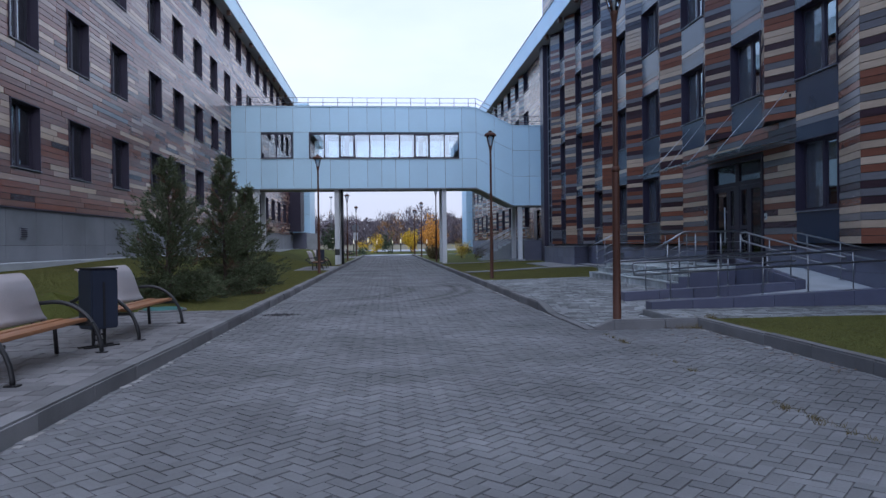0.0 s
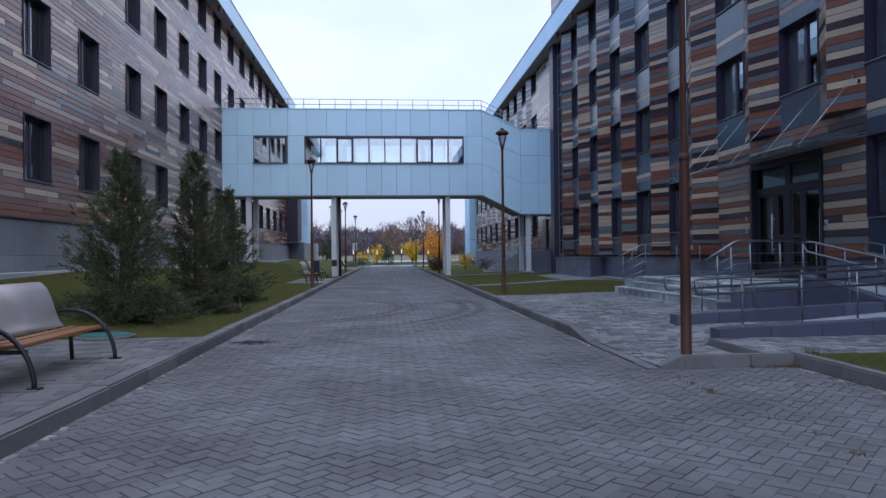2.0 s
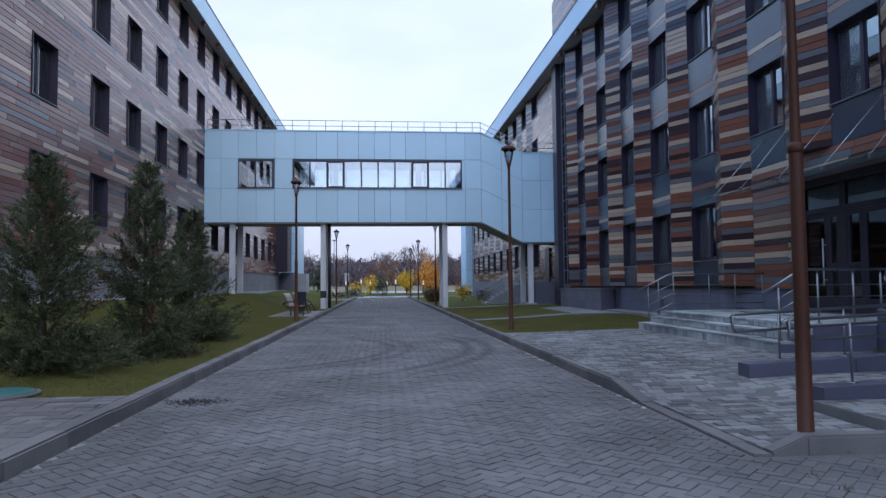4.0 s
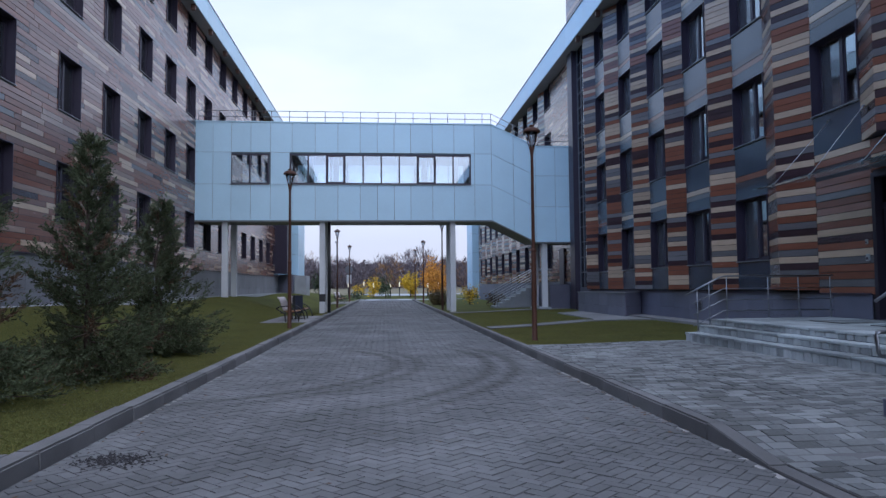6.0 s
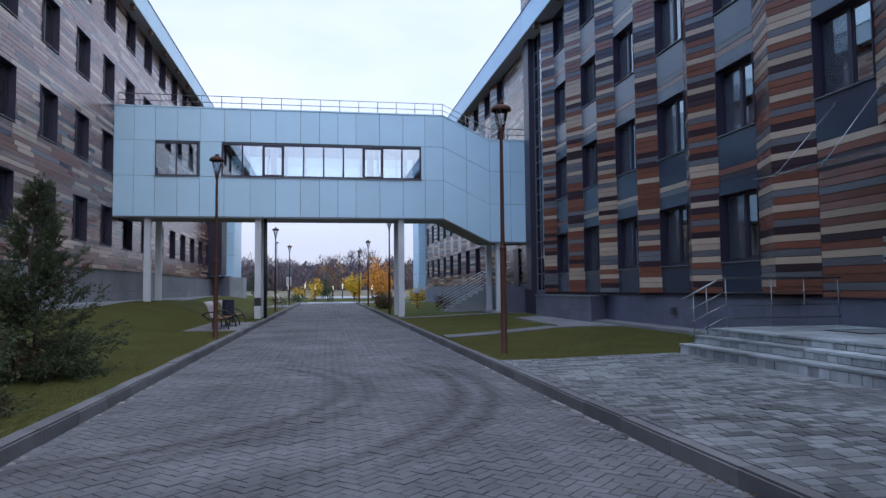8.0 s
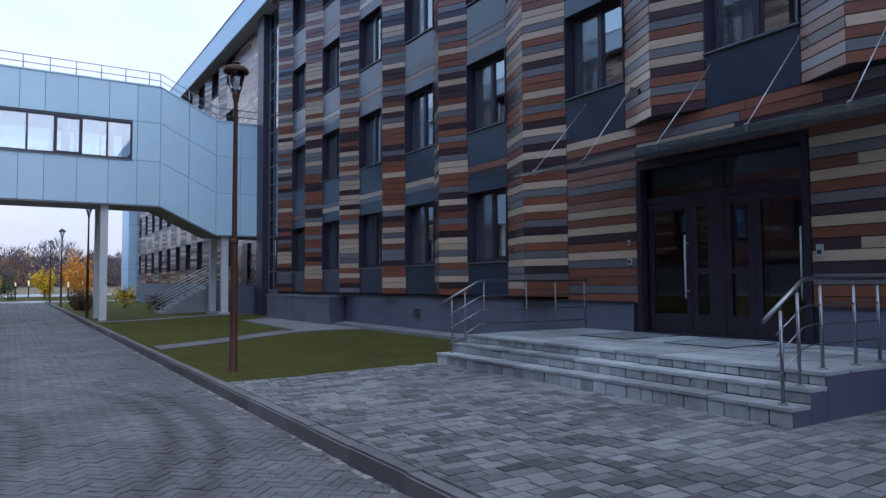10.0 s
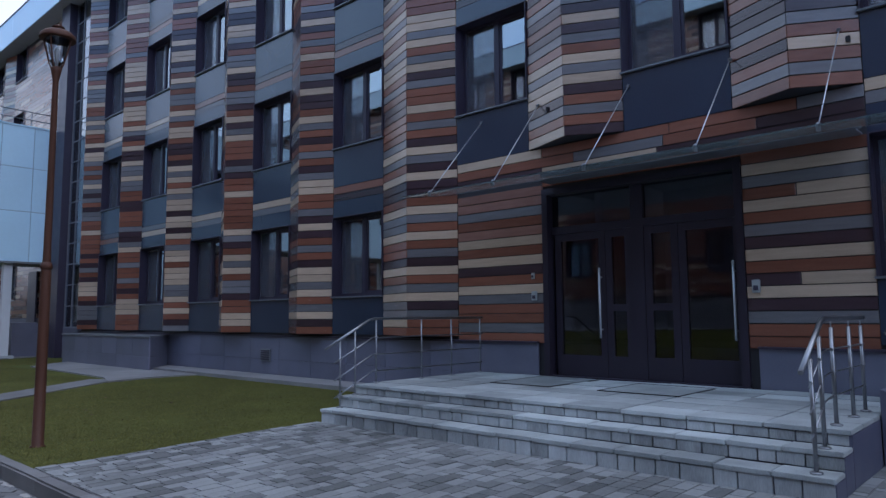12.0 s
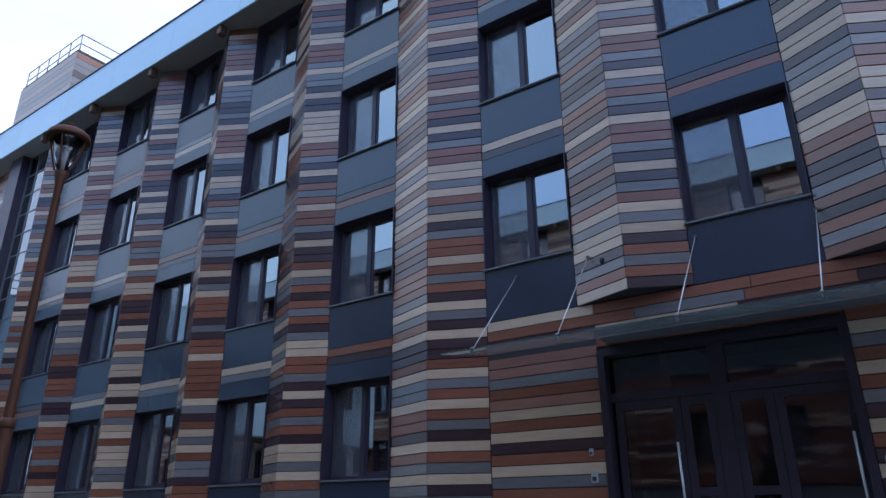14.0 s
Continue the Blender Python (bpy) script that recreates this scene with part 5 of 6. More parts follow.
path = [(9.85, 13.2, 1.05), (9.85, 14.6, 1.21), (9.85, 16.55, 1.51), (9.85, 16.74, 1.50), (9.85, 16.78, 1.40), (9.85, 16.7, 1.31), (9.85, 16.5, 1.285), (9.85, 14.6, 0.99), (9.85, 13.2, 0.83)]
railing("ramp_railing", "stainless steel double handrail by the house wall", [(0.019, path)],
        [((9.85, 13.6, 0.33), (9.85, 13.6, 1.08)), ((9.85, 15.0, 0.45), (9.85, 15.0, 1.26)), ((9.85, 16.2, 0.62), (9.85, 16.2, 1.45))])
YR = SY0 + 0.16
tubes = [(0.022, [(6.38, YR, 1.17), (7.02, YR, 1.545), (7.12, YR, 1.575), (8.62, YR, 1.575)])]
for dz in (0.26, 0.46, 0.66):
    tubes.append((0.007, [(6.58, YR, 1.30 - dz), (7.03, YR, 1.55 - dz), (7.2, YR, 1.575 - dz), (8.6, YR, 1.575 - dz)]))
railing("stair_railing", "stainless steel handrail with thin cross bars on the entrance steps", tubes,
        [((6.66, YR, 0.375), (6.66, YR, 1.335)), ((6.95, YR, 0.525), (6.95, YR, 1.505)), ((7.36, YR, 0.66), (7.36, YR, 1.57)), ((8.0, YR, 0.66), (8.0, YR, 1.57)), ((8.5, YR, 0.66), (8.5, YR, 1.57))],
        r=0.018, drop=0.07, bars=(0.26, 0.46, 0.66))
YL = SY1 - 0.12
tubes = [(0.018, [(6.52, YL, 1.18), (7.30, YL, 1.565), (7.42, YL, 1.59), (9.9, YL, 1.59)])]
for dz in (0.26, 0.5, 0.74):
    tubes.append((0.010, [(6.68, YL, 1.25 - dz), (7.38, YL, 1.575 - dz), (9.9, YL, 1.575 - dz)]))
railing("stair_railing", "stainless steel handrail with thin cross bars on the landing edge", tubes,
        [((6.78, YL, 0.375), (6.78, YL, 1.295)), ((7.05, YL, 0.525), (7.05, YL, 1.43)), ((7.45, YL, 0.66), (7.45, YL, 1.58)), ((8.4, YL, 0.66), (8.4, YL, 1.58)), ((9.1, YL, 0.66), (9.1, YL, 1.58)), ((9.84, YL, 0.66), (9.84, YL, 1.58))], r=0.0115, bars=(0.26, 0.5, 0.74))

# ---- entrance doors ----
door = thing("door_1", "dark glazed double entrance doors with a fanlight and long steel handles", "door", kind="structure")
xd = XR + 0.10
bm = bmesh.new()
box(bm, XR - 0.03, XR + 0.32, dy1 - 0.10, dy1, dz0, dz1)
box(bm, XR - 0.03, XR + 0.32, dy0, dy0 + 0.10, dz0, dz1)
box(bm, XR - 0.03, XR + 0.32, dy0 + 0.10, dy1 - 0.10, dz1 - 0.10, dz1)
box(bm, xd, xd + 0.1, 19.80, 20.00, dz0, dz1 - 0.10)
box(bm, xd, xd + 0.1, dy0 + 0.10, 19.80, 2.93, 3.05)
box(bm, xd, xd + 0.1, 20.00, dy1 - 0.10, 2.93, 3.05)
part("door_frame", bm, M_DOORFRAME, door)
for a, b in ((dy0 + 0.1, 19.8), (20.0, dy1 - 0.1)):
    part("fanlight", box_bm(xd + 0.04, xd + 0.05, a, b, 3.05, dz1 - 0.1), M_DOORGLASS, door)
for a, b, wide, hy in ((20.44, 21.35, True, 20.51), (20.0, 20.44, False, None), (19.28, 19.8, False, None), (18.4, 19.28, True, 18.50)):
    bm = bmesh.new()
    s = 0.11
    box(bm, xd + 0.01, xd + 0.075, a + 0.004, a + s, dz0 + 0.01, 2.925)
    box(bm, xd + 0.01, xd + 0.075, b - s, b - 0.004, dz0 + 0.01, 2.925)
    box(bm, xd + 0.01, xd + 0.075, a + s, b - s, 2.81, 2.925)
    box(bm, xd + 0.01, xd + 0.075, a + s, b - s, dz0 + 0.01, dz0 + 0.34)
    if not wide:
        box(bm, xd + 0.01, xd + 0.075, a + s, b - s, 1.68, 1.78)
    leaf = part("door_leaf", bm, M_DOORFRAME, door)
    part("leaf_glass", box_bm(xd + 0.035, xd + 0.045, a + s, b - s, dz0 + 0.34, 2.81), M_DOORGLASS, leaf)
    if hy:
        bm = bmesh.new()
        tube(bm, [(xd - 0.07, hy, 1.27), (xd - 0.07, hy, 2.34)], 0.017, 10)
        for z in (1.40, 2.20):
            tube(bm, [(xd - 0.07, hy, z), (xd + 0.012, hy, z)], 0.010, 8)
        part("handle", bm, M_ROD, leaf, "long vertical stainless steel pull handle")
part("threshold", box_bm(XR - 0.02, XR + 0.3, dy0 + 0.1, dy1 - 0.1, dz0 - 0.02, dz0 + 0.012), M_FRAME, door)
hall = thing("entrance_hall", "dim hall walls behind the entrance doors", "wall", kind="structure")
bm = bmesh.new()
box(bm, XR + 2.6, XR + 2.7, dy0 - 0.6, dy1 + 0.6, dz0, dz1 + 0.3)
box(bm, XR + 0.34, XR + 2.6, dy0 - 0.6, dy0 - 0.5, dz0, dz1 + 0.3)
box(bm, XR + 0.34, XR + 2.6, dy1 + 0.5, dy1 + 0.6, dz0, dz1 + 0.3)
box(bm, XR + 0.34, XR + 2.6, dy0 - 0.5, dy1 + 0.5, dz1 + 0.2, dz1 + 0.3)
part("hall_wall", bm, M_ROOM, hall)
part("hall_floor", box_bm(XR + 0.34, XR + 2.6, dy0 - 0.5, dy1 + 0.5, dz0 - 0.1, dz0), M_ROOM, hall)

for y, z, w, h in ((21.70, 2.27, 0.06, 0.10), (21.68, 1.94, 0.10, 0.15), (18.20, 1.98, 0.10, 0.17)):
    ic = thing("intercom", "small grey door entry panel on the planks", "intercom", "door entry panels")
    part("case", box_bm(XR - 0.04, XR - 0.001, y - w / 2, y + w / 2, z - h / 2, z + h / 2, bevel=0.008), M_PALEBOX, ic)
    part("keypad", box_bm(XR - 0.046, XR - 0.0405, y - w * 0.3, y + w * 0.3, z - h * 0.32, z + h * 0.05), M_FRAME, ic)

canopy = thing("glass_canopy", "clear glass door canopy hung on thin steel rods", "canopy")
bm = bmesh.new()
CX, CY0, CY1 = 8.35, 16.2, 23.1
cz = lambda x: 3.54 + (x - CX) * 0.16
for i in range(4):
    a, b = CY0 + (CY1 - CY0) * i / 4 + 0.006, CY0 + (CY1 - CY0) * (i + 1) / 4 - 0.006
    bm = bmesh.new()
    vs = [bm.verts.new((x, y, cz(x) + dz)) for dz in (0, 0.022) for x, y in ((CX, a), (9.58, a), (9.58, b), (CX, b))]
    for fc in ((0, 3, 2, 1), (4, 5, 6, 7), (0, 1, 5, 4), (1, 2, 6, 5), (2, 3, 7, 6), (3, 0, 4, 7)):
        bm.faces.new([vs[i] for i in fc])
    g = part("glass_sheet", bm, M_CANOPY, canopy)
    g.visible_shadow = False
part("wall_bracket", box_bm(9.57, 9.99, 16.9, dy0 + 3.0, 3.748, 3.772), M_SILLMETAL, canopy)
for y, xt in ((22.75, 9.985), (21.45, 9.85), (19.9, 9.985), (18.38, 9.95), (17.05, 9.87)):
    x0 = 8.62
    rod = part("rod", tube(bmesh.new(), [(x0, y, cz(x0) + 0.02), (xt, y, 5.06)], 0.0065, 8), M_ROD, canopy)
    bm = bmesh.new()
    lathe(bm, [(0.025, cz(x0) - 0.03), (0.025, cz(x0) + 0.05), (0.012, cz(x0) + 0.065)], 12, (x0, y))
    for dy in (-0.1, 0.1):
        tube(bm, [(x0, y, cz(x0) + 0.03), (x0 + 0.05, y + dy, cz(x0) + 0.03)], 0.006, 6)
    part("clamp", bm, M_STEEL, rod)
    part("anchor", tube(bmesh.new(), [(xt - 0.03, y, 5.05), (xt + 0.02, y, 5.07)], 0.022, 10), M_STEEL, rod)
for y, z, x in ((21.2, 4.92, 9.755), (16.97, 4.94, 9.93)):
    sensor = thing("wall_sensor", "tiny black sensor on the cladding", "sensor", "wall sensors")
    part("case", box_bm(x - 0.02, x + 0.03, y - 0.025, y + 0.025, z - 0.04, z + 0.04, bevel=0.006), M_BLACK, sensor)

# ---- street lamps ----


def street_lamp(up=0.0):
    lamp = thing("street_lamp", "brown painted lantern post with a domed hat" if not up else "tall brown painted lantern post on the kerb corner", "street lamp", "road lamps")
    pole = part("pole", lathe(bmesh.new(), [(0.095, 0), (0.095, 0.02), (0.066, 0.035), (0.060, 1.0), (0.056, 2.12 + up), (0.045, 2.2 + up), (0.042, 2.4 + up), (0.034, 4.43 + up), (0.056, 4.55 + up), (0.068, 4.60 + up), (0.03, 4.62 + up)], 16), M_LAMP, lamp)
    part("collar", lathe(bmesh.new(), [(0.059, 2.10 + up), (0.066, 2.12 + up), (0.066, 2.15 + up), (0.050, 2.19 + up)], 16), M_LAMP, pole)
    for k in range(4):
        a = math.pi / 4 + k * math.pi / 2
        pts = [(math.cos(a) * r, math.sin(a) * r, z + up) for r, z in ((0.05, 4.58), (0.085, 4.65), (0.145, 4.86), (0.168, 4.98))]
        part("lantern_bar", tube(bmesh.new(), pts, 0.009, 6), M_LAMP, lamp)
    g = part("lantern_glass", lathe(bmesh.new(), [(0.05, 4.63 + up), (0.08, 4.69 + up), (0.145, 4.96 + up)], 16), M_LANTERN, lamp)
    g.visible_shadow = False
    part("bulb", lathe(bmesh.new(), [(0.018, 4.62 + up), (0.02, 4.71 + up), (0.026, 4.79 + up), (0.015, 4.85 + up)], 12), M_WHITE, lamp)
    part("hat", lathe(bmesh.new(), [(0.17, 4.97 + up), (0.203, 4.96 + up), (0.207, 4.98 + up), (0.196, 5.02 + up), (0.155, 5.06 + up), (0.09, 5.085 + up), (0.05, 5.095 + up), (0.045, 5.115 + up), (0.072, 5.122 + up), (0.055, 5.14 + up), (0.012, 5.16 + up)], 24), M_LAMP, lamp)
    return lamp


tall = street_lamp(0.3)
tall.matrix_basis = pose(3.47, 11.17, 0.05)
lamp = street_lamp()
lamp.matrix_basis = pose(3.52, 24.28, 0.11)
for x, y, z in ((3.24, 46.8, 0.09), (3.06, 62.6, 0.0), (2.98, 75.5, 0.0), (-3.03, 30.6, 0.11), (-3.08, 53.5, 0.11), (-3.09, 69.5, 0.06)):
    copy_thing(lamp, pose(x, y, z, 0, 0, PYRND.uniform(0, 20)))

# ---- benches and bins ----


def bench(length=1.9):
    """Along y, facing +x; the front feet at x = 0."""
    b = thing("bench", "park bench with orange-brown wooden seat and curved metal back", "bench", "benches by the road")
    for y in (0.0, length):
        pts = [(0.0, y, 0)] + [(-0.52 + 0.52 * math.cos(a), y, 0.60 * math.sin(a)) for a in np.linspace(0.12, 1.57, 9)] + [(-0.72, y, 0.585), (-0.86, y, 0.50)]
        leg = part("armrest", tube(bmesh.new(), pts, 0.024, 10), M_BLACK, b, "black bent-tube armrest")
        part("foot", box_bm(-0.06, 0.06, y - 0.045, y + 0.045, 0.0, 0.015, bevel=0.004), M_BLACK, leg)
        rear = [(-0.50, y, 0.0), (-0.52, y, 0.32), (-0.70, y, 0.42), (-0.86, y, 0.52)]
        part("leg", tube(bmesh.new(), rear, 0.024, 10), M_BLACK, b)
        part("seat_bearer", box_bm(-0.70, -0.08, y - 0.02 + (0.03 if y == 0 else -0.03), y + 0.02 + (0.03 if y == 0 else -0.03), 0.325, 0.364), M_BLACK, b)
    for i in range(3):
        x = -0.50 + i * 0.125
        part("seat_slat", box_bm(x, x + 0.11, 0.03, length - 0.03, 0.366 + 0.006 * abs(i - 1), 0.405 + 0.006 * abs(i - 1), bevel=0.008), M_WOOD, b)
    bm = bmesh.new()
    prof = [(-0.55, 0.42), (-0.59, 0.47), (-0.625, 0.55), (-0.655, 0.65), (-0.69, 0.76), (-0.735, 0.86), (-0.79, 0.925), (-0.83, 0.945)]
    rows_in, rows_out = [], []
    for x, z in prof:
        rows_in.append([bm.verts.new((x, y, z)) for y in (0.10, length - 0.10)])
        rows_out.append([bm.verts.new((x - 0.022, y, z - 0.012)) for y in (0.10, length - 0.10)])
    for rws in (rows_in, rows_out):
        for u, w in zip(rws, rws[1:]):
            bm.faces.new((u[0], u[1], w[1], w[0])).smooth = True
    for k in (0, 1):
        for i in range(len(prof) - 1):
            bm.faces.new((rows_in[i][k], rows_in[i + 1][k], rows_out[i + 1][k], rows_out[i][k]))
    bm.faces.new((rows_in[0][0], rows_in[0][1], rows_out[0][1], rows_out[0][0]))
    bm.faces.new((rows_in[-1][0], rows_in[-1][1], rows_out[-1][1], rows_out[-1][0]))
    part("backrest", bm, M_BENCHBACK, b, "pale curved sheet-metal backrest")
    for y in (0.35, length - 0.35):
        part("back_rib", tube(bmesh.new(), [(-0.52, y, 0.34), (-0.62, y, 0.42), (-0.675, y, 0.55), (-0.71, y, 0.66), (-0.755, y, 0.79)], 0.016, 8), M_BLACK, b)
    return b


seat = bench()
seat.matrix_basis = pose(-3.43, 7.0, 0.142)
copy_thing(seat, pose(-3.37, 9.93, 0.142))
for x, y in ((-3.25, 34.8), (-3.25, 37.75), (-3.4, 65.3), (-3.4, 69.6)):
    copy_thing(seat, pose(x, y, 0.125))
far_pad = thing("bench_pads", "small grey paved pads under the farther benches", "pavement", kind="structure")
for y0, y1 in ((34.2, 40.3), (64.4, 73.0)):
    part("pad", box_bm(-4.65, -2.90, y0, y1, 0.0, 0.14, bevel=0.005), M_PAVE, far_pad)


def litter_bin():
    b = thing("litter_bin", "dark blue steel litter bin on a black stand", "litter bin", "bins by the benches")
    part("bin_body", box_bm(-0.15, 0.15, -0.17, 0.17, 0.23, 0.955, bevel=0.015), M_BIN, b)
    part("front_slot", box_bm(0.1505, 0.156, -0.03, 0.0, 0.26, 0.80), M_BLACK, b)
    part("rim", box_bm(-0.157, 0.157, -0.177, 0.177, 0.957, 0.972, bevel=0.005), M_BLACK, b)
    bm = bmesh.new()
    for y in (-0.07, 0.07):
        box(bm, -0.02, 0.02, y - 0.012, y + 0.012, 0.02, 0.24)
    for x in (-0.07, 0.07):
        box(bm, x - 0.02, x + 0.02, -0.22, 0.22, 0.0, 0.018)
    for z in (0.07, 0.14):
        box(bm, -0.012, 0.012, -0.057, 0.057, z, z + 0.02)
    box(bm, -0.049, 0.049, -0.03, 0.03, 0.004, 0.016)
    part("stand", bm, M_BLACK, b)
    return b


lb = litter_bin()
lb.matrix_basis = pose(-3.67, 9.42, 0.142, 0, 0, -38)
copy_thing(lb, pose(-3.6, 37.2, 0.14, 0, 0, -60))
hatch = thing("manhole_cover", "round faded teal manhole cover in the lawn edge", "manhole cover")
hatch.location = (-4.40, 14.15, 0.155)
part("cover", lathe(bmesh.new(), [(0.36, 0.0), (0.36, 0.03), (0.33, 0.04), (0.30, 0.035), (0.05, 0.045)], 28), M_TEAL, hatch)
part("ring", lathe(bmesh.new(), [(0.43, -0.02), (0.43, 0.015), (0.37, 0.02), (0.365, -0.01)], 28), M_KERB, hatch)

# ---- conifers ----


def conifer(x, y, height, width, seed, leaders=1):
    z0 = ground_h(x, y) - 0.02
    rng = np.random.default_rng(seed)
    tree = thing("conifer", "dark green feathery conifer spreading low over the lawn", "conifer", "conifers on the lawn")
    tree.location = (x, y, z0)
    bm = bmesh.new()
    tips = []
    for k in range(leaders):
        ang = rng.uniform(0, 6.28)
        off = 0 if k == 0 else rng.uniform(0.25, 0.5) * width * 0.5
        h = height * (1 if k == 0 else rng.uniform(0.62, 0.85))
        pts = [(0, 0, 0), (off * 0.5 * math.cos(ang), off * 0.5 * math.sin(ang), 0.25 * h), (off * math.cos(ang) + rng.normal(0, 0.05), off * math.sin(ang) + rng.normal(0, 0.05), 0.6 * h), (off * math.cos(ang), off * math.sin(ang), h * 0.97)]
        tube(bm, pts, [0.075, 0.055, 0.03, 0.006], 7)
        tips.append((pts, h))
    verts, index = [], []
    for pts, h in tips:
        P = np.array(pts)
        nb = int(250 * (h / height) ** 1.3 * (1 if leaders == 1 else 0.8))
        for i in range(nb):
            u = (i + rng.random()) / nb
            u = u ** 1.55
            hz = 0.03 * h + u * 0.95 * h
            seg = np.interp(hz, P[:, 2], np.arange(4))
            s = int(min(2, seg))
            base = P[s] + (P[s + 1] - P[s]) * (seg - s)
            az = rng.uniform(0, 6.28)
            shape = float(np.interp(u, (0, 0.08, 0.18, 0.25, 0.35, 0.5, 0.63, 0.83, 0.93, 1.0), (0.88, 1.0, 0.9, 0.72, 0.62, 0.46, 0.31, 0.12, 0.06, 0.03)))
            ln = width * 0.5 * shape * rng.uniform(0.45, 1.35) + 0.06
            lift = rng.uniform(-0.1, 0.35) if u < 0.2 else rng.uniform(0.2, 0.8) + 0.6 * u
            way = np.array((math.cos(az), math.sin(az), 0))
            q = np.linspace(0, 1, 6)[:, None]
            line = base + way * ln * q + np.array((0, 0, 1)) * ln * (lift * q * q - 0.22 * q * (1 - u))
            line[:, 2] = np.maximum(line[:, 2], 0.04)
            if i % 4 == 0:
                part("limb", tube(bmesh.new(), [tuple(p) for p in line], [0.015, 0.012, 0.009, 0.007, 0.005, 0.003], 4, caps=False), M_BARK, tree)
            dry = rng.random() < 0.035
            twigs = int(4 + 13 * ln)
            q = np.concatenate(([1.0], 0.08 + 0.92 * rng.random(twigs) ** 0.75))
            root = np.stack([np.interp(q * 5, np.arange(6), line[:, a]) for a in range(3)], 1)
            d = way + np.array((0, 0, 0.25 + lift * 0.6)) + rng.normal(0, 0.42, (len(q), 3))
            d /= np.linalg.norm(d, axis=1)[:, None]
            length = rng.uniform(0.14, 0.36, len(q)) * (0.6 + 0.5 * shape)
            k = 26
            r = rng.random((len(q), k))
            c = root[:, None] + d[:, None] * (r * length[:, None])[..., None] + rng.normal(0, 0.010, (len(q), k, 3))
            e = d[:, None] + rng.normal(0, 0.36, (len(q), k, 3))
            e /= np.linalg.norm(e, axis=2)[..., None]
            w = np.cross(e, rng.normal(0, 1, e.shape))
            w /= np.linalg.norm(w, axis=2)[..., None] + 1e-6
            size = (rng.uniform(0.03, 0.075, (len(q), k)) * (1.1 - 0.45 * r))[..., None]
            quad = np.stack((c, c + e * size * 0.5 + w * size * 0.15, c + e * size * 1.1, c + e * size * 0.5 - w * size * 0.15), 2).reshape(-1, 3)
            verts.append(quad)
            index.append(((rng.random(len(quad) // 4) < 0.03) | dry).astype(int))
    part("trunk", bm, M_BARK, tree)
    V = np.concatenate(verts)
    V[:, 2] = np.maximum(V[:, 2], 0.01)
    part("crown", raw_mesh("crown", V, np.arange(len(V)).reshape(-1, 4), [M_NEEDLE, M_NEEDLE_DRY], np.concatenate(index)), None, tree, "feathery dark green needle sprays with some dry brown ones")
    return tree


conifer(-4.97, 16.35, 3.1, 2.0, 1, 1)
conifer(-4.25, 18.6, 3.5, 1.85, 2, 1)
conifer(-4.4, 22.3, 3.0, 1.8, 3, 1)

# ---- grass ----


def grass(name, label, regions, density, seed, keep=lambda x, y: True):
    rng = np.random.default_rng(seed)
    pos = []
    for x0, x1, y0, y1, k in regions:
        n = int((x1 - x0) * (y1 - y0) * density * k)
        pos.append(np.column_stack([rng.uniform(x0, x1, n), rng.uniform(y0, y1, n)]))
    P = np.vstack(pos)
    ok = np.array([keep(x, y) for x, y in P])
    P = P[ok]
    GX, GY = np.array(gx), np.array(gy)
    Z = np.array(gv)[:, 2].reshape(len(gy), len(gx))
    i, j = np.searchsorted(GX, P[:, 0]) - 1, np.searchsorted(GY, P[:, 1]) - 1
    u, v = (P[:, 0] - GX[i]) / (GX[i + 1] - GX[i]), (P[:, 1] - GY[j]) / (GY[j + 1] - GY[j])
    H = (Z[j, i] * (1 - u) + Z[j, i + 1] * u) * (1 - v) + (Z[j + 1, i] * (1 - u) + Z[j + 1, i + 1] * u) * v - 0.002
    n = len(P)
    a = rng.uniform(0, 6.28, n)
    h = rng.uniform(0.007, 0.020, n)
    w = rng.uniform(0.003, 0.007, n) * 1.6
    lean = rng.uniform(-0.02, 0.02, (n, 2))
    V = np.zeros((n, 3, 3))
    V[:, 0, 0], V[:, 0, 1] = P[:, 0] - np.cos(a) * w, P[:, 1] - np.sin(a) * w
    V[:, 1, 0], V[:, 1, 1] = P[:, 0] + np.cos(a) * w, P[:, 1] + np.sin(a) * w
    V[:, 2, :2] = P + lean
    V[:, 0, 2] = V[:, 1, 2] = H
    V[:, 2, 2] = H + h
    F = np.arange(3 * n).reshape(-1, 3)
    return thing(name, label, "grass", kind="stuff", data=raw_mesh(name, V.reshape(-1, 3), F, [M_BLADE]))


def off_pads(x, y):
    return not ((x > -5.65 and y < 14.0) or x > -4.7 and (34.1 < y < 40.4 or 64.3 < y < 73.1))


grass("grass_west", "short olive-green mown grass on the slope", [(-8.6, -2.9, 8, 24, 1.0), (-8.6, -2.9, 24, 44, 0.5)], 2900, 21, off_pads)
grass("grass_east", "short olive-green mown grass before the house", [(3.09, 9.15, 23.0, 30, 1.0), (3.09, 9.15, 30, 43, 0.55), (4.87, 9.8, 4.0, 11.0, 1.0)], 2900, 22,
      lambda x, y: not (x > 7.3 and 31.2 < y < 39.2))

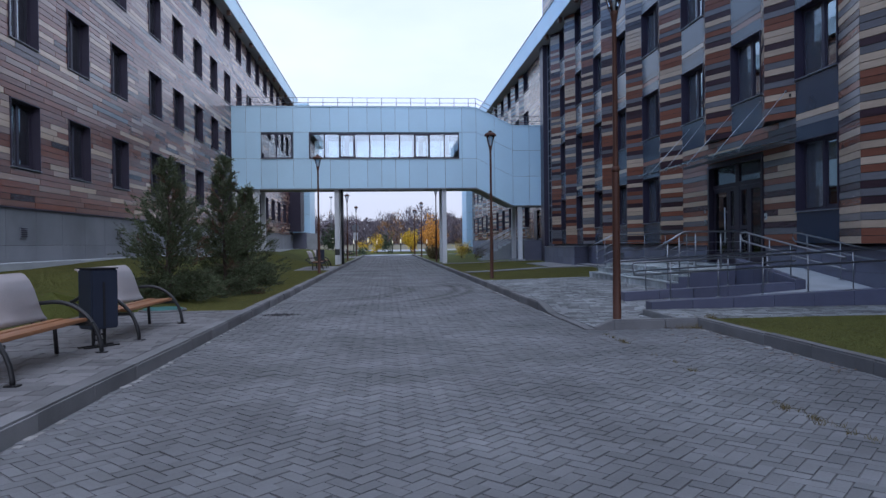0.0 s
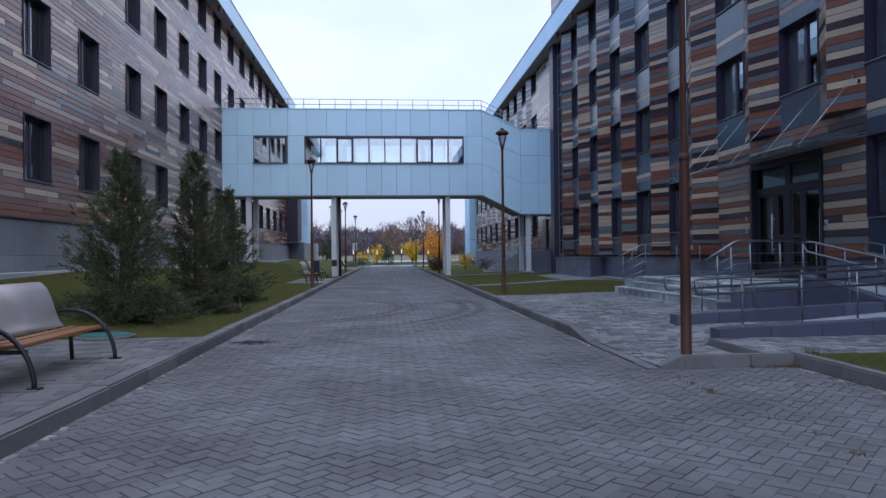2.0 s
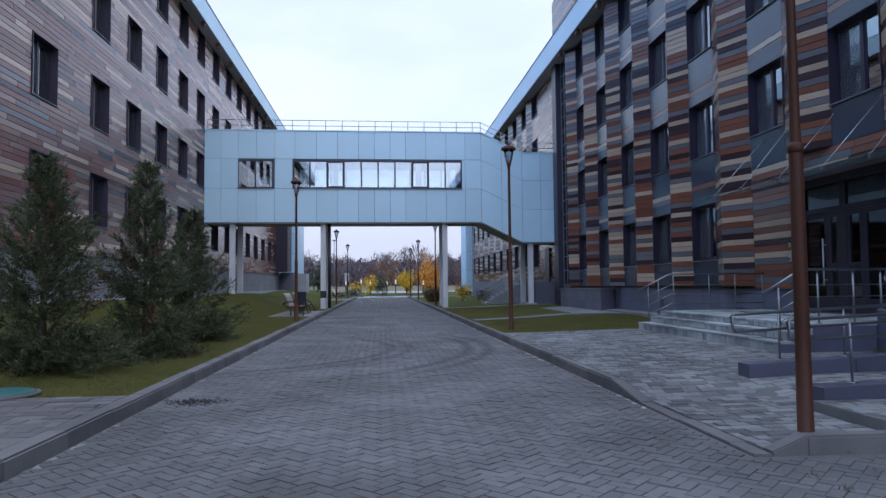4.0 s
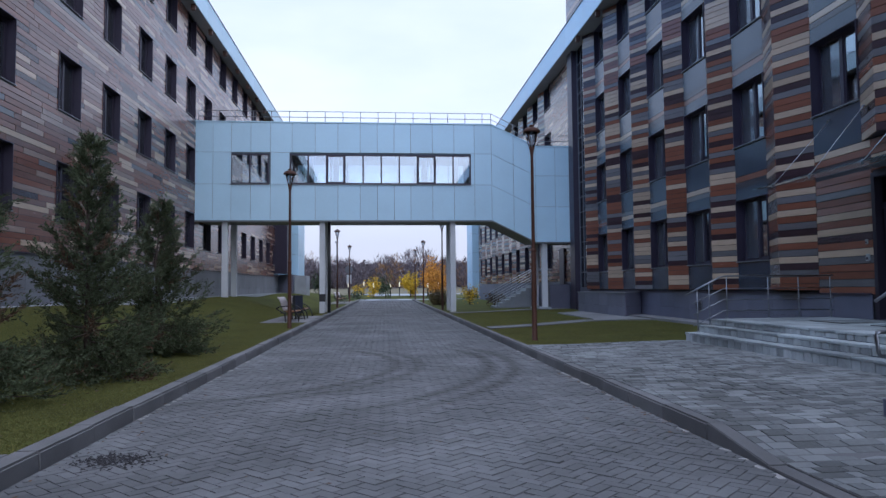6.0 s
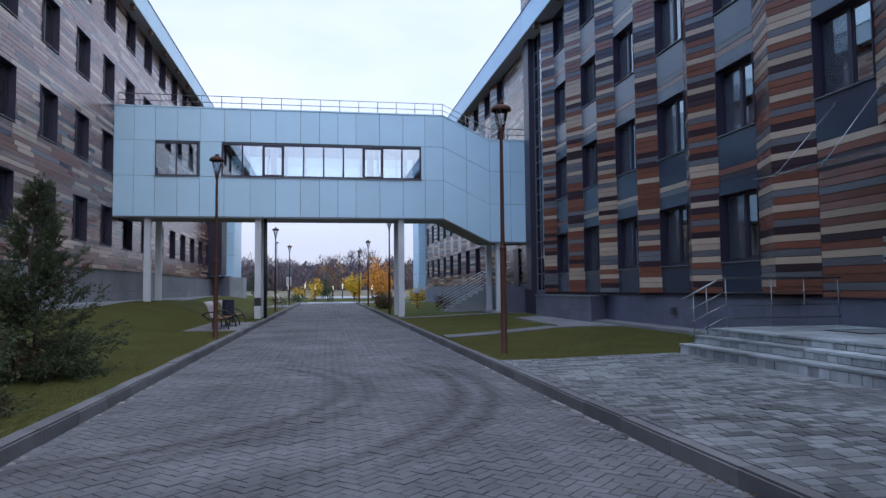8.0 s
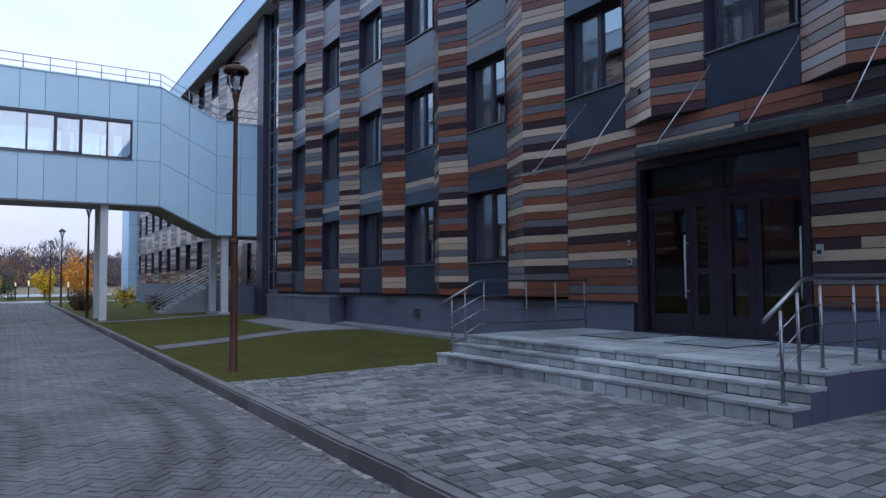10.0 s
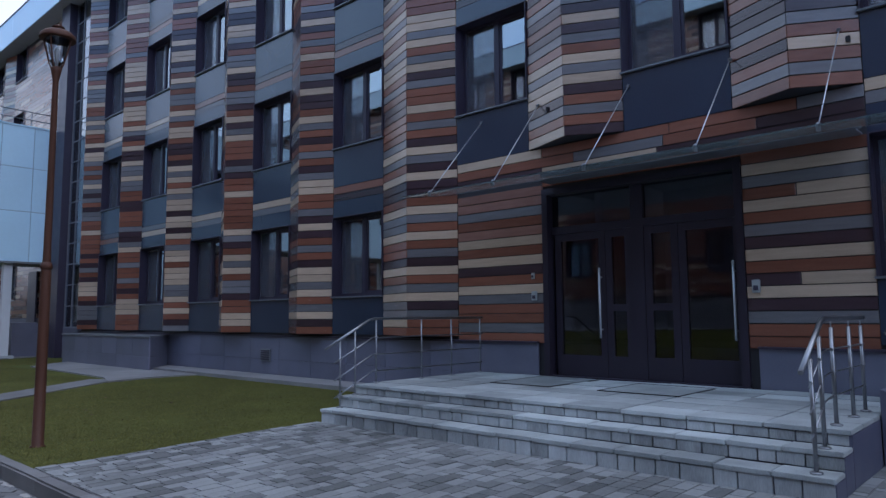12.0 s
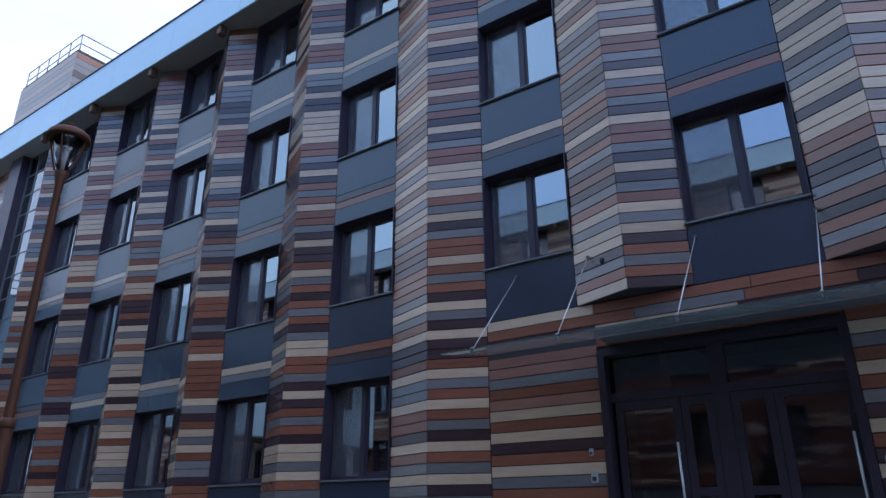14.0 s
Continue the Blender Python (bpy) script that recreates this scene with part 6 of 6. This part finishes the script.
# fallen leaves and dry stalks
bm = bmesh.new()
lv, lf = [], []
rng = np.random.default_rng(14)
spots = [(4.5, 11.0, 0.25, 70), (8.12, 16.3, 0.13, 110), (-4.5, 16.5, 2.0, 160), (4.5, 10.0, 0.25, 40), (6.5, 26, 2.5, 120), (0.0, 15, 3.0, 40), (3.9, 9.5, 0.7, 30)] + [(4.54, 7.4 + 0.45 * i, 0.12, 9) for i in range(8)] + [(2.82, 14.6 + 0.5 * i, 0.07, 5) for i in range(14)] + [(-2.58, 12.5 + 0.8 * i, 0.08, 3) for i in range(12)]
for cx, cy, sd, n in spots:
    for _ in range(n):
        x, y = cx + rng.normal(0, sd), cy + rng.normal(0, sd)
        z = (0.0 if is_road(x, y) else max(ground_h(x, y), pave_h(x, y) if 3.1 < x < 9.9 and 11.25 < y < 22.9 else 0)) + 0.012
        if 4.5 < x < 10 and 12.4 < y < 23.3 and not (6.8 < x < 8.2 and 14.9 < y < 16.4):
            continue
        a, s = rng.uniform(0, 6.28), rng.uniform(0.015, 0.035)
        o = len(lv)
        for k, (u, v2) in enumerate(((-1, 0), (0, -0.5), (1, 0), (0, 0.5))):
            lv.append((x + s * (u * math.cos(a) - v2 * math.sin(a)), y + s * (u * math.sin(a) + v2 * math.cos(a)), z + rng.uniform(0, 0.012)))
        lf.append((o, o + 1, o + 2, o + 3))
wv = []
rng = np.random.default_rng(35)
for cx, cy, sx, sy, n in [(4.62, 10.9, 0.16, 0.05, 150), (4.92, 11.0, 0.05, 0.05, 70), (8.12, 16.33, 0.08, 0.08, 130)] + [(3.05 + rng.normal(0, 0.03), rng.uniform(5.0, 10.6), 0.02, 0.03, int(rng.integers(4, 22))) for _ in range(26)]:
    for _ in range(n):
        x, y = cx + rng.normal(0, sx), cy + rng.normal(0, sy)
        a, h, z = rng.uniform(0, 6.28), rng.uniform(0.015, 0.05 if n < 60 else 0.11), 0.0 if is_road(x, y) else pave_h(x, y) if y > 12.6 else 0.13
        wv += [(x - 0.003, y, z), (x + 0.003, y, z), (x + 0.03 * math.cos(a), y + 0.03 * math.sin(a), z + h)]
thing("weeds", "dry weeds in the paving seam and the kerb corner", "weeds", kind="stuff", data=raw_mesh("weeds", wv, np.arange(len(wv)).reshape(-1, 3), [M_HEDGE]))
dv, df = [], []
rng = np.random.default_rng(33)
for _ in range(420):
    x, y = -2.22 + rng.normal(0, 0.15), 14.25 + rng.normal(0, 0.13)
    if x < kerb_x(y) + 0.05:
        continue
    a, r = rng.uniform(0, 6.28), rng.uniform(0.006, 0.02)
    o = len(dv)
    for k in range(3):
        dv.append((x + r * math.cos(a + k * 2.1), y + r * math.sin(a + k * 2.1), 0.004))
    dv.append((x, y, 0.004 + r * 0.6))
    df += [(o, o + 1, o + 3), (o + 1, o + 2, o + 3), (o + 2, o, o + 3)]
thing("dirt_crumbs", "dark crumbs of dirt scattered on the paving", "dirt", kind="stuff", data=raw_mesh("dirt_crumbs", dv, df, [M_BODY]))
thing("fallen_leaves", "small dry brown leaves lying on the ground", "leaves", kind="stuff", data=raw_mesh("fallen_leaves", lv, lf, [M_NEEDLE_DRY]))

# ---- what lies beyond the bridge ----


def leafy(name, label, category, x, y, height, width, material, seed, n=700, size=0.12, group=""):
    rng = np.random.default_rng(seed)
    t = thing(name, label, category, group)
    t.location = (x, y, ground_h(x, y))
    bm = bmesh.new()
    tube(bm, [(0, 0, 0), (rng.normal(0, 0.05), rng.normal(0, 0.05), height * 0.5), (rng.normal(0, 0.1), rng.normal(0, 0.1), height * 0.92)], [0.03 * height * 0.5 + 0.02, 0.02 * height * 0.5 + 0.01, 0.01], 6)
    ends = []
    for i in range(18):
        a, u = rng.uniform(0, 6.28), rng.uniform(0.02, 0.75)
        r = width * 0.5 * rng.uniform(0.5, 1) * (1 - abs(u - 0.45))
        e = (r * math.cos(a), r * math.sin(a), height * (u + rng.uniform(0.1, 0.25)))
        tube(bm, [(0, 0, height * u), (e[0] * 0.5, e[1] * 0.5, (height * u + e[2]) / 2 + 0.05), e], [0.02, 0.013, 0.005], 4, caps=False)
        ends.append(e)
    part("trunk", bm, M_BARK, t)
    c = np.array(ends)[rng.integers(0, len(ends), n)] * rng.uniform(0.6, 1.08, (n, 1)) + rng.normal(0, width * 0.10, (n, 3))
    c[:, 2] = np.clip(c[:, 2], 0.05, height * 1.02)
    d1, d2 = rng.normal(0, 1, (n, 3)), rng.normal(0, 1, (n, 3))
    d1 /= np.linalg.norm(d1, axis=1)[:, None]
    d2 /= np.linalg.norm(d2, axis=1)[:, None]
    s = rng.uniform(0.5, 1.2, (n, 1)) * size
    V = np.stack([c - d1 * s, c - d2 * s * 0.6, c + d1 * s, c + d2 * s * 0.6], 1).reshape(-1, 3)
    V[:, 2] = np.maximum(V[:, 2], 0.02)
    part("crown", raw_mesh("crown", V, np.arange(4 * n).reshape(-1, 4), [material]), None, t)
    return t


leafy("yellow_shrub", "bright yellow autumn shrub beyond the road", "shrub", -1.37, 95, 2.4, 2.4, M_YELLOW, 1, 1100, 0.13, group="autumn shrubs")
leafy("yellow_tree", "small bright yellow autumn tree", "tree", 3.26, 95, 3.2, 2.4, M_YELLOW, 2, 1700, 0.13, group="autumn shrubs")
leafy("yellow_tree", "small orange-yellow autumn tree", "tree", 6.48, 95, 3.4, 3.2, M_GOLD, 3, 1700, 0.13, group="autumn shrubs")
leafy("yellow_shrub", "low yellow autumn shrub", "shrub", -3.28, 96, 1.6, 1.8, M_YELLOW, 4, 350, 0.13, group="autumn shrubs")
leafy("green_shrub", "small dark green conifer shrub across the road", "shrub", 0.10, 93, 2.9, 2.0, M_SHRUB, 5, 700, 0.13)
leafy("dark_shrub", "low dark shrub by the crossing", "shrub", -3.55, 88, 1.0, 2.4, M_SHRUB, 6, 400, 0.12)
leafy("dark_shrub", "low dark shrub by the crossing", "shrub", 9.54, 84, 1.2, 2.6, M_SHRUB, 7, 400, 0.12)
leafy("hedge_bush", "brownish clipped bush beside the road", "bush", 3.95, 58, 1.1, 1.4, M_HEDGE, 8, 1500, 0.08)
leafy("hedge_bush", "brownish clipped bush beside the road", "bush", 4.0, 60.0, 1.15, 1.4, M_HEDGE, 18, 1500, 0.08)
leafy("yellow_shrub", "yellowing bush near the wing", "bush", 6.30, 59, 1.5, 1.4, M_YELLOW, 9, 500, 0.08, group="autumn shrubs")
leafy("low_bush", "low dark bush by the outside stair", "bush", 6.90, 51, 0.9, 1.3, M_NEEDLE_DRY, 10, 350, 0.07)
leafy("green_shrub", "green conifer by the house end", "shrub", -6.95, 82, 3.0, 2.6, M_SHRUB, 11, 900, 0.14)

leafy("orange_tree", "tall rusty orange autumn tree before the woods", "tree", 7.8, 115, 5.6, 4.4, M_GOLD, 21, 2200, 0.2, group="autumn shrubs")

# far woods
rng = np.random.default_rng(90)
VV, II = [], []
for k in range(900):
    x, y = rng.uniform(-150, 190), rng.uniform(165, 250)
    h = rng.uniform(4.8, 8.6) * (1 + (y - 165) / 500) * (1 + 0.18 * math.sin(x * 0.21))
    w = rng.uniform(3, 5)
    n = 210
    u = rng.uniform(0.05, 1, n)
    r = w * 0.5 * np.sqrt(rng.random(n)) * np.sin(np.clip(u * 2.6 + 0.35, 0, math.pi)) + 0.1
    a = rng.uniform(0, 6.28, n)
    c = np.column_stack([x + r * np.cos(a), y + r * np.sin(a), u * h + ground_h(x, y)])
    dirs = np.column_stack([np.cos(a) * 0.5, np.sin(a) * 0.5, np.full(n, 1.0)]) + rng.normal(0, 0.35, (n, 3))
    ln = rng.uniform(0.4, 1.3, (n, 1))
    wd = rng.normal(0, 1, (n, 3)) * 0.06
    o = len(VV) * 3
    tri = np.stack([c - wd, c + wd, c + dirs * ln], 1)
    VV.append(tri.reshape(-1, 3))
    orange = (40 > x > 18 and y < 215 and rng.random() < 0.55) or rng.random() < 0.14
    II += [1 if orange else 0] * n
V = np.vstack(VV)
thing("far_woods", "bare brown and rusty autumn woods on the horizon", "woods", kind="stuff",
      data=raw_mesh("far_woods", V, np.arange(len(V)).reshape(-1, 3), [M_FARWOOD, M_ORANGE], II))
# dense understorey that closes the wood
rng = np.random.default_rng(91)
n = 45000
c = np.column_stack([rng.uniform(-160, 200, n), rng.uniform(185, 240, n), rng.random(n) ** 1.15 * 6.6])
d1, d2 = rng.normal(0, 0.45, (n, 3)), rng.normal(0, 0.45, (n, 3))
V = np.stack([c - d1, c + d1 * 0.2 + d2, c + d1], 1).reshape(-1, 3)
V[:, 2] = np.maximum(V[:, 2], -0.02) + 0.5 + 0.0077 * (V[:, 1] - 98)
thing("far_thicket", "dense brown thicket below the far trees", "woods", kind="stuff", data=raw_mesh("far_thicket", V, np.arange(3 * n).reshape(-1, 3), [M_FARWOOD]))

cross = thing("cross_road", "pale cross road with white crossing strips", "road", kind="structure")
part("surface", box_bm(-200, 200, 83.05, 91, -0.05, 0.012), M_ASPHALT, cross)
bm = bmesh.new()
slope_box(bm, -60, 60, 97, 101, -0.1, ground_h(0, 97) + 0.03, ground_h(0, 101) + 0.04, "y")
part("walkway", bm, M_CONC, cross)
for i in range(2):
    part("crossing_strip", box_bm(-2.1 + i * 3.6, -0.6 + i * 3.6, 83.4, 90.8, -0.01, 0.018), M_CONC, cross)
for x, y in ((-7.3, 94), (-4.6, 96), (-2.7, 98), (-1.4, 94.8), (0.7, 93.7), (1.9, 97), (5.4, 94.5), (6.8, 95.5), (11.0, 94)):
    bl = thing("bollard_light", "slim dark bollard with a lit white head", "bollard", "bollard lights")
    bl.location = (x, y, ground_h(x, y))
    part("post", lathe(bmesh.new(), [(0.06, -0.02), (0.06, 1.12), (0.075, 1.13), (0.075, 1.16)], 10), M_BLACK, bl)
    part("light_head", lathe(bmesh.new(), [(0.07, 1.162), (0.07, 1.72), (0.03, 1.76)], 10), M_GLOW, bl, "lit white diffuser")
sign = thing("round_sign", "round grey road sign on a post with a panel below", "road sign")
sign.location = (-3.3, 72.5, 0.1)
part("post", tube(bmesh.new(), [(0, 0, -0.1), (0, 0, 3.4)], 0.035, 8), M_SILLMETAL, sign)
bm = bmesh.new()
tube(bm, [(0, -0.05, 3.0), (0, -0.03, 3.0)], 0.36, 20)
part("disc", bm, M_SILLMETAL, sign)
part("panel", box_bm(-0.22, 0.22, -0.05, -0.035, 1.7, 2.5), M_WHITE, sign)
for mx, mz in ((-11.1, 10.0), (-9.1, 9.2)):
    mast = thing("floodlight_mast", "distant thin floodlight mast", "mast", "floodlight masts")
    mast.location = (mx, 140, ground_h(mx, 140))
    part("pole", tube(bmesh.new(), [(0, 0, 0), (0, 0, mz)], 0.07, 8), M_SILLMETAL, mast)
    part("light_head", box_bm(-0.3, 0.3, -0.15, 0.15, mz, mz + 0.28, bevel=0.03), M_SILLMETAL, mast)

# outside stair and porch beyond the bridge
stair = thing("outside_stair", "grey concrete outside stair with steel rails to a porch", "stairs", kind="structure")
SX, NY0, NY1 = 6.3, 47.3, 48.9
for i in range(8):
    part("step", box_bm(SX + i * 0.30, SX + i * 0.30 + 0.34, NY0, NY1, 0.05, 0.12 + 0.17 * (i + 1), bevel=0.008), M_CONC, stair)
part("porch", box_bm(SX + 2.44, 9.84, NY0 - 3.2, NY1 + 0.2, 0.05, 1.48), M_PLINTH, stair)
part("porch_door", box_bm(9.8, 9.86, 45.2, 46.15, 1.5, 3.5), M_FRAME, stair)
for y in (NY0 + 0.06, NY1 - 0.06):
    bm = bmesh.new()
    for dz in (0.3, 0.6, 0.92):
        tube(bm, [(SX - 0.1, y, 0.15 + dz), (SX + 2.4, y, 1.48 + dz), (9.6, y, 1.48 + dz)], 0.02, 6)
    part("rail", bm, M_ROD, stair)
    for x in (SX + 0.15, SX + 1.2, SX + 2.45, 9.5):
        zf = 0.12 + 0.17 * max(1, min(8, int((x - SX) / 0.3) + 1))
        part("post", tube(bmesh.new(), [(x, y, min(zf, 1.48)), (x, y, min(zf, 1.48) + 0.92)], 0.02, 6), M_STEEL, stair)
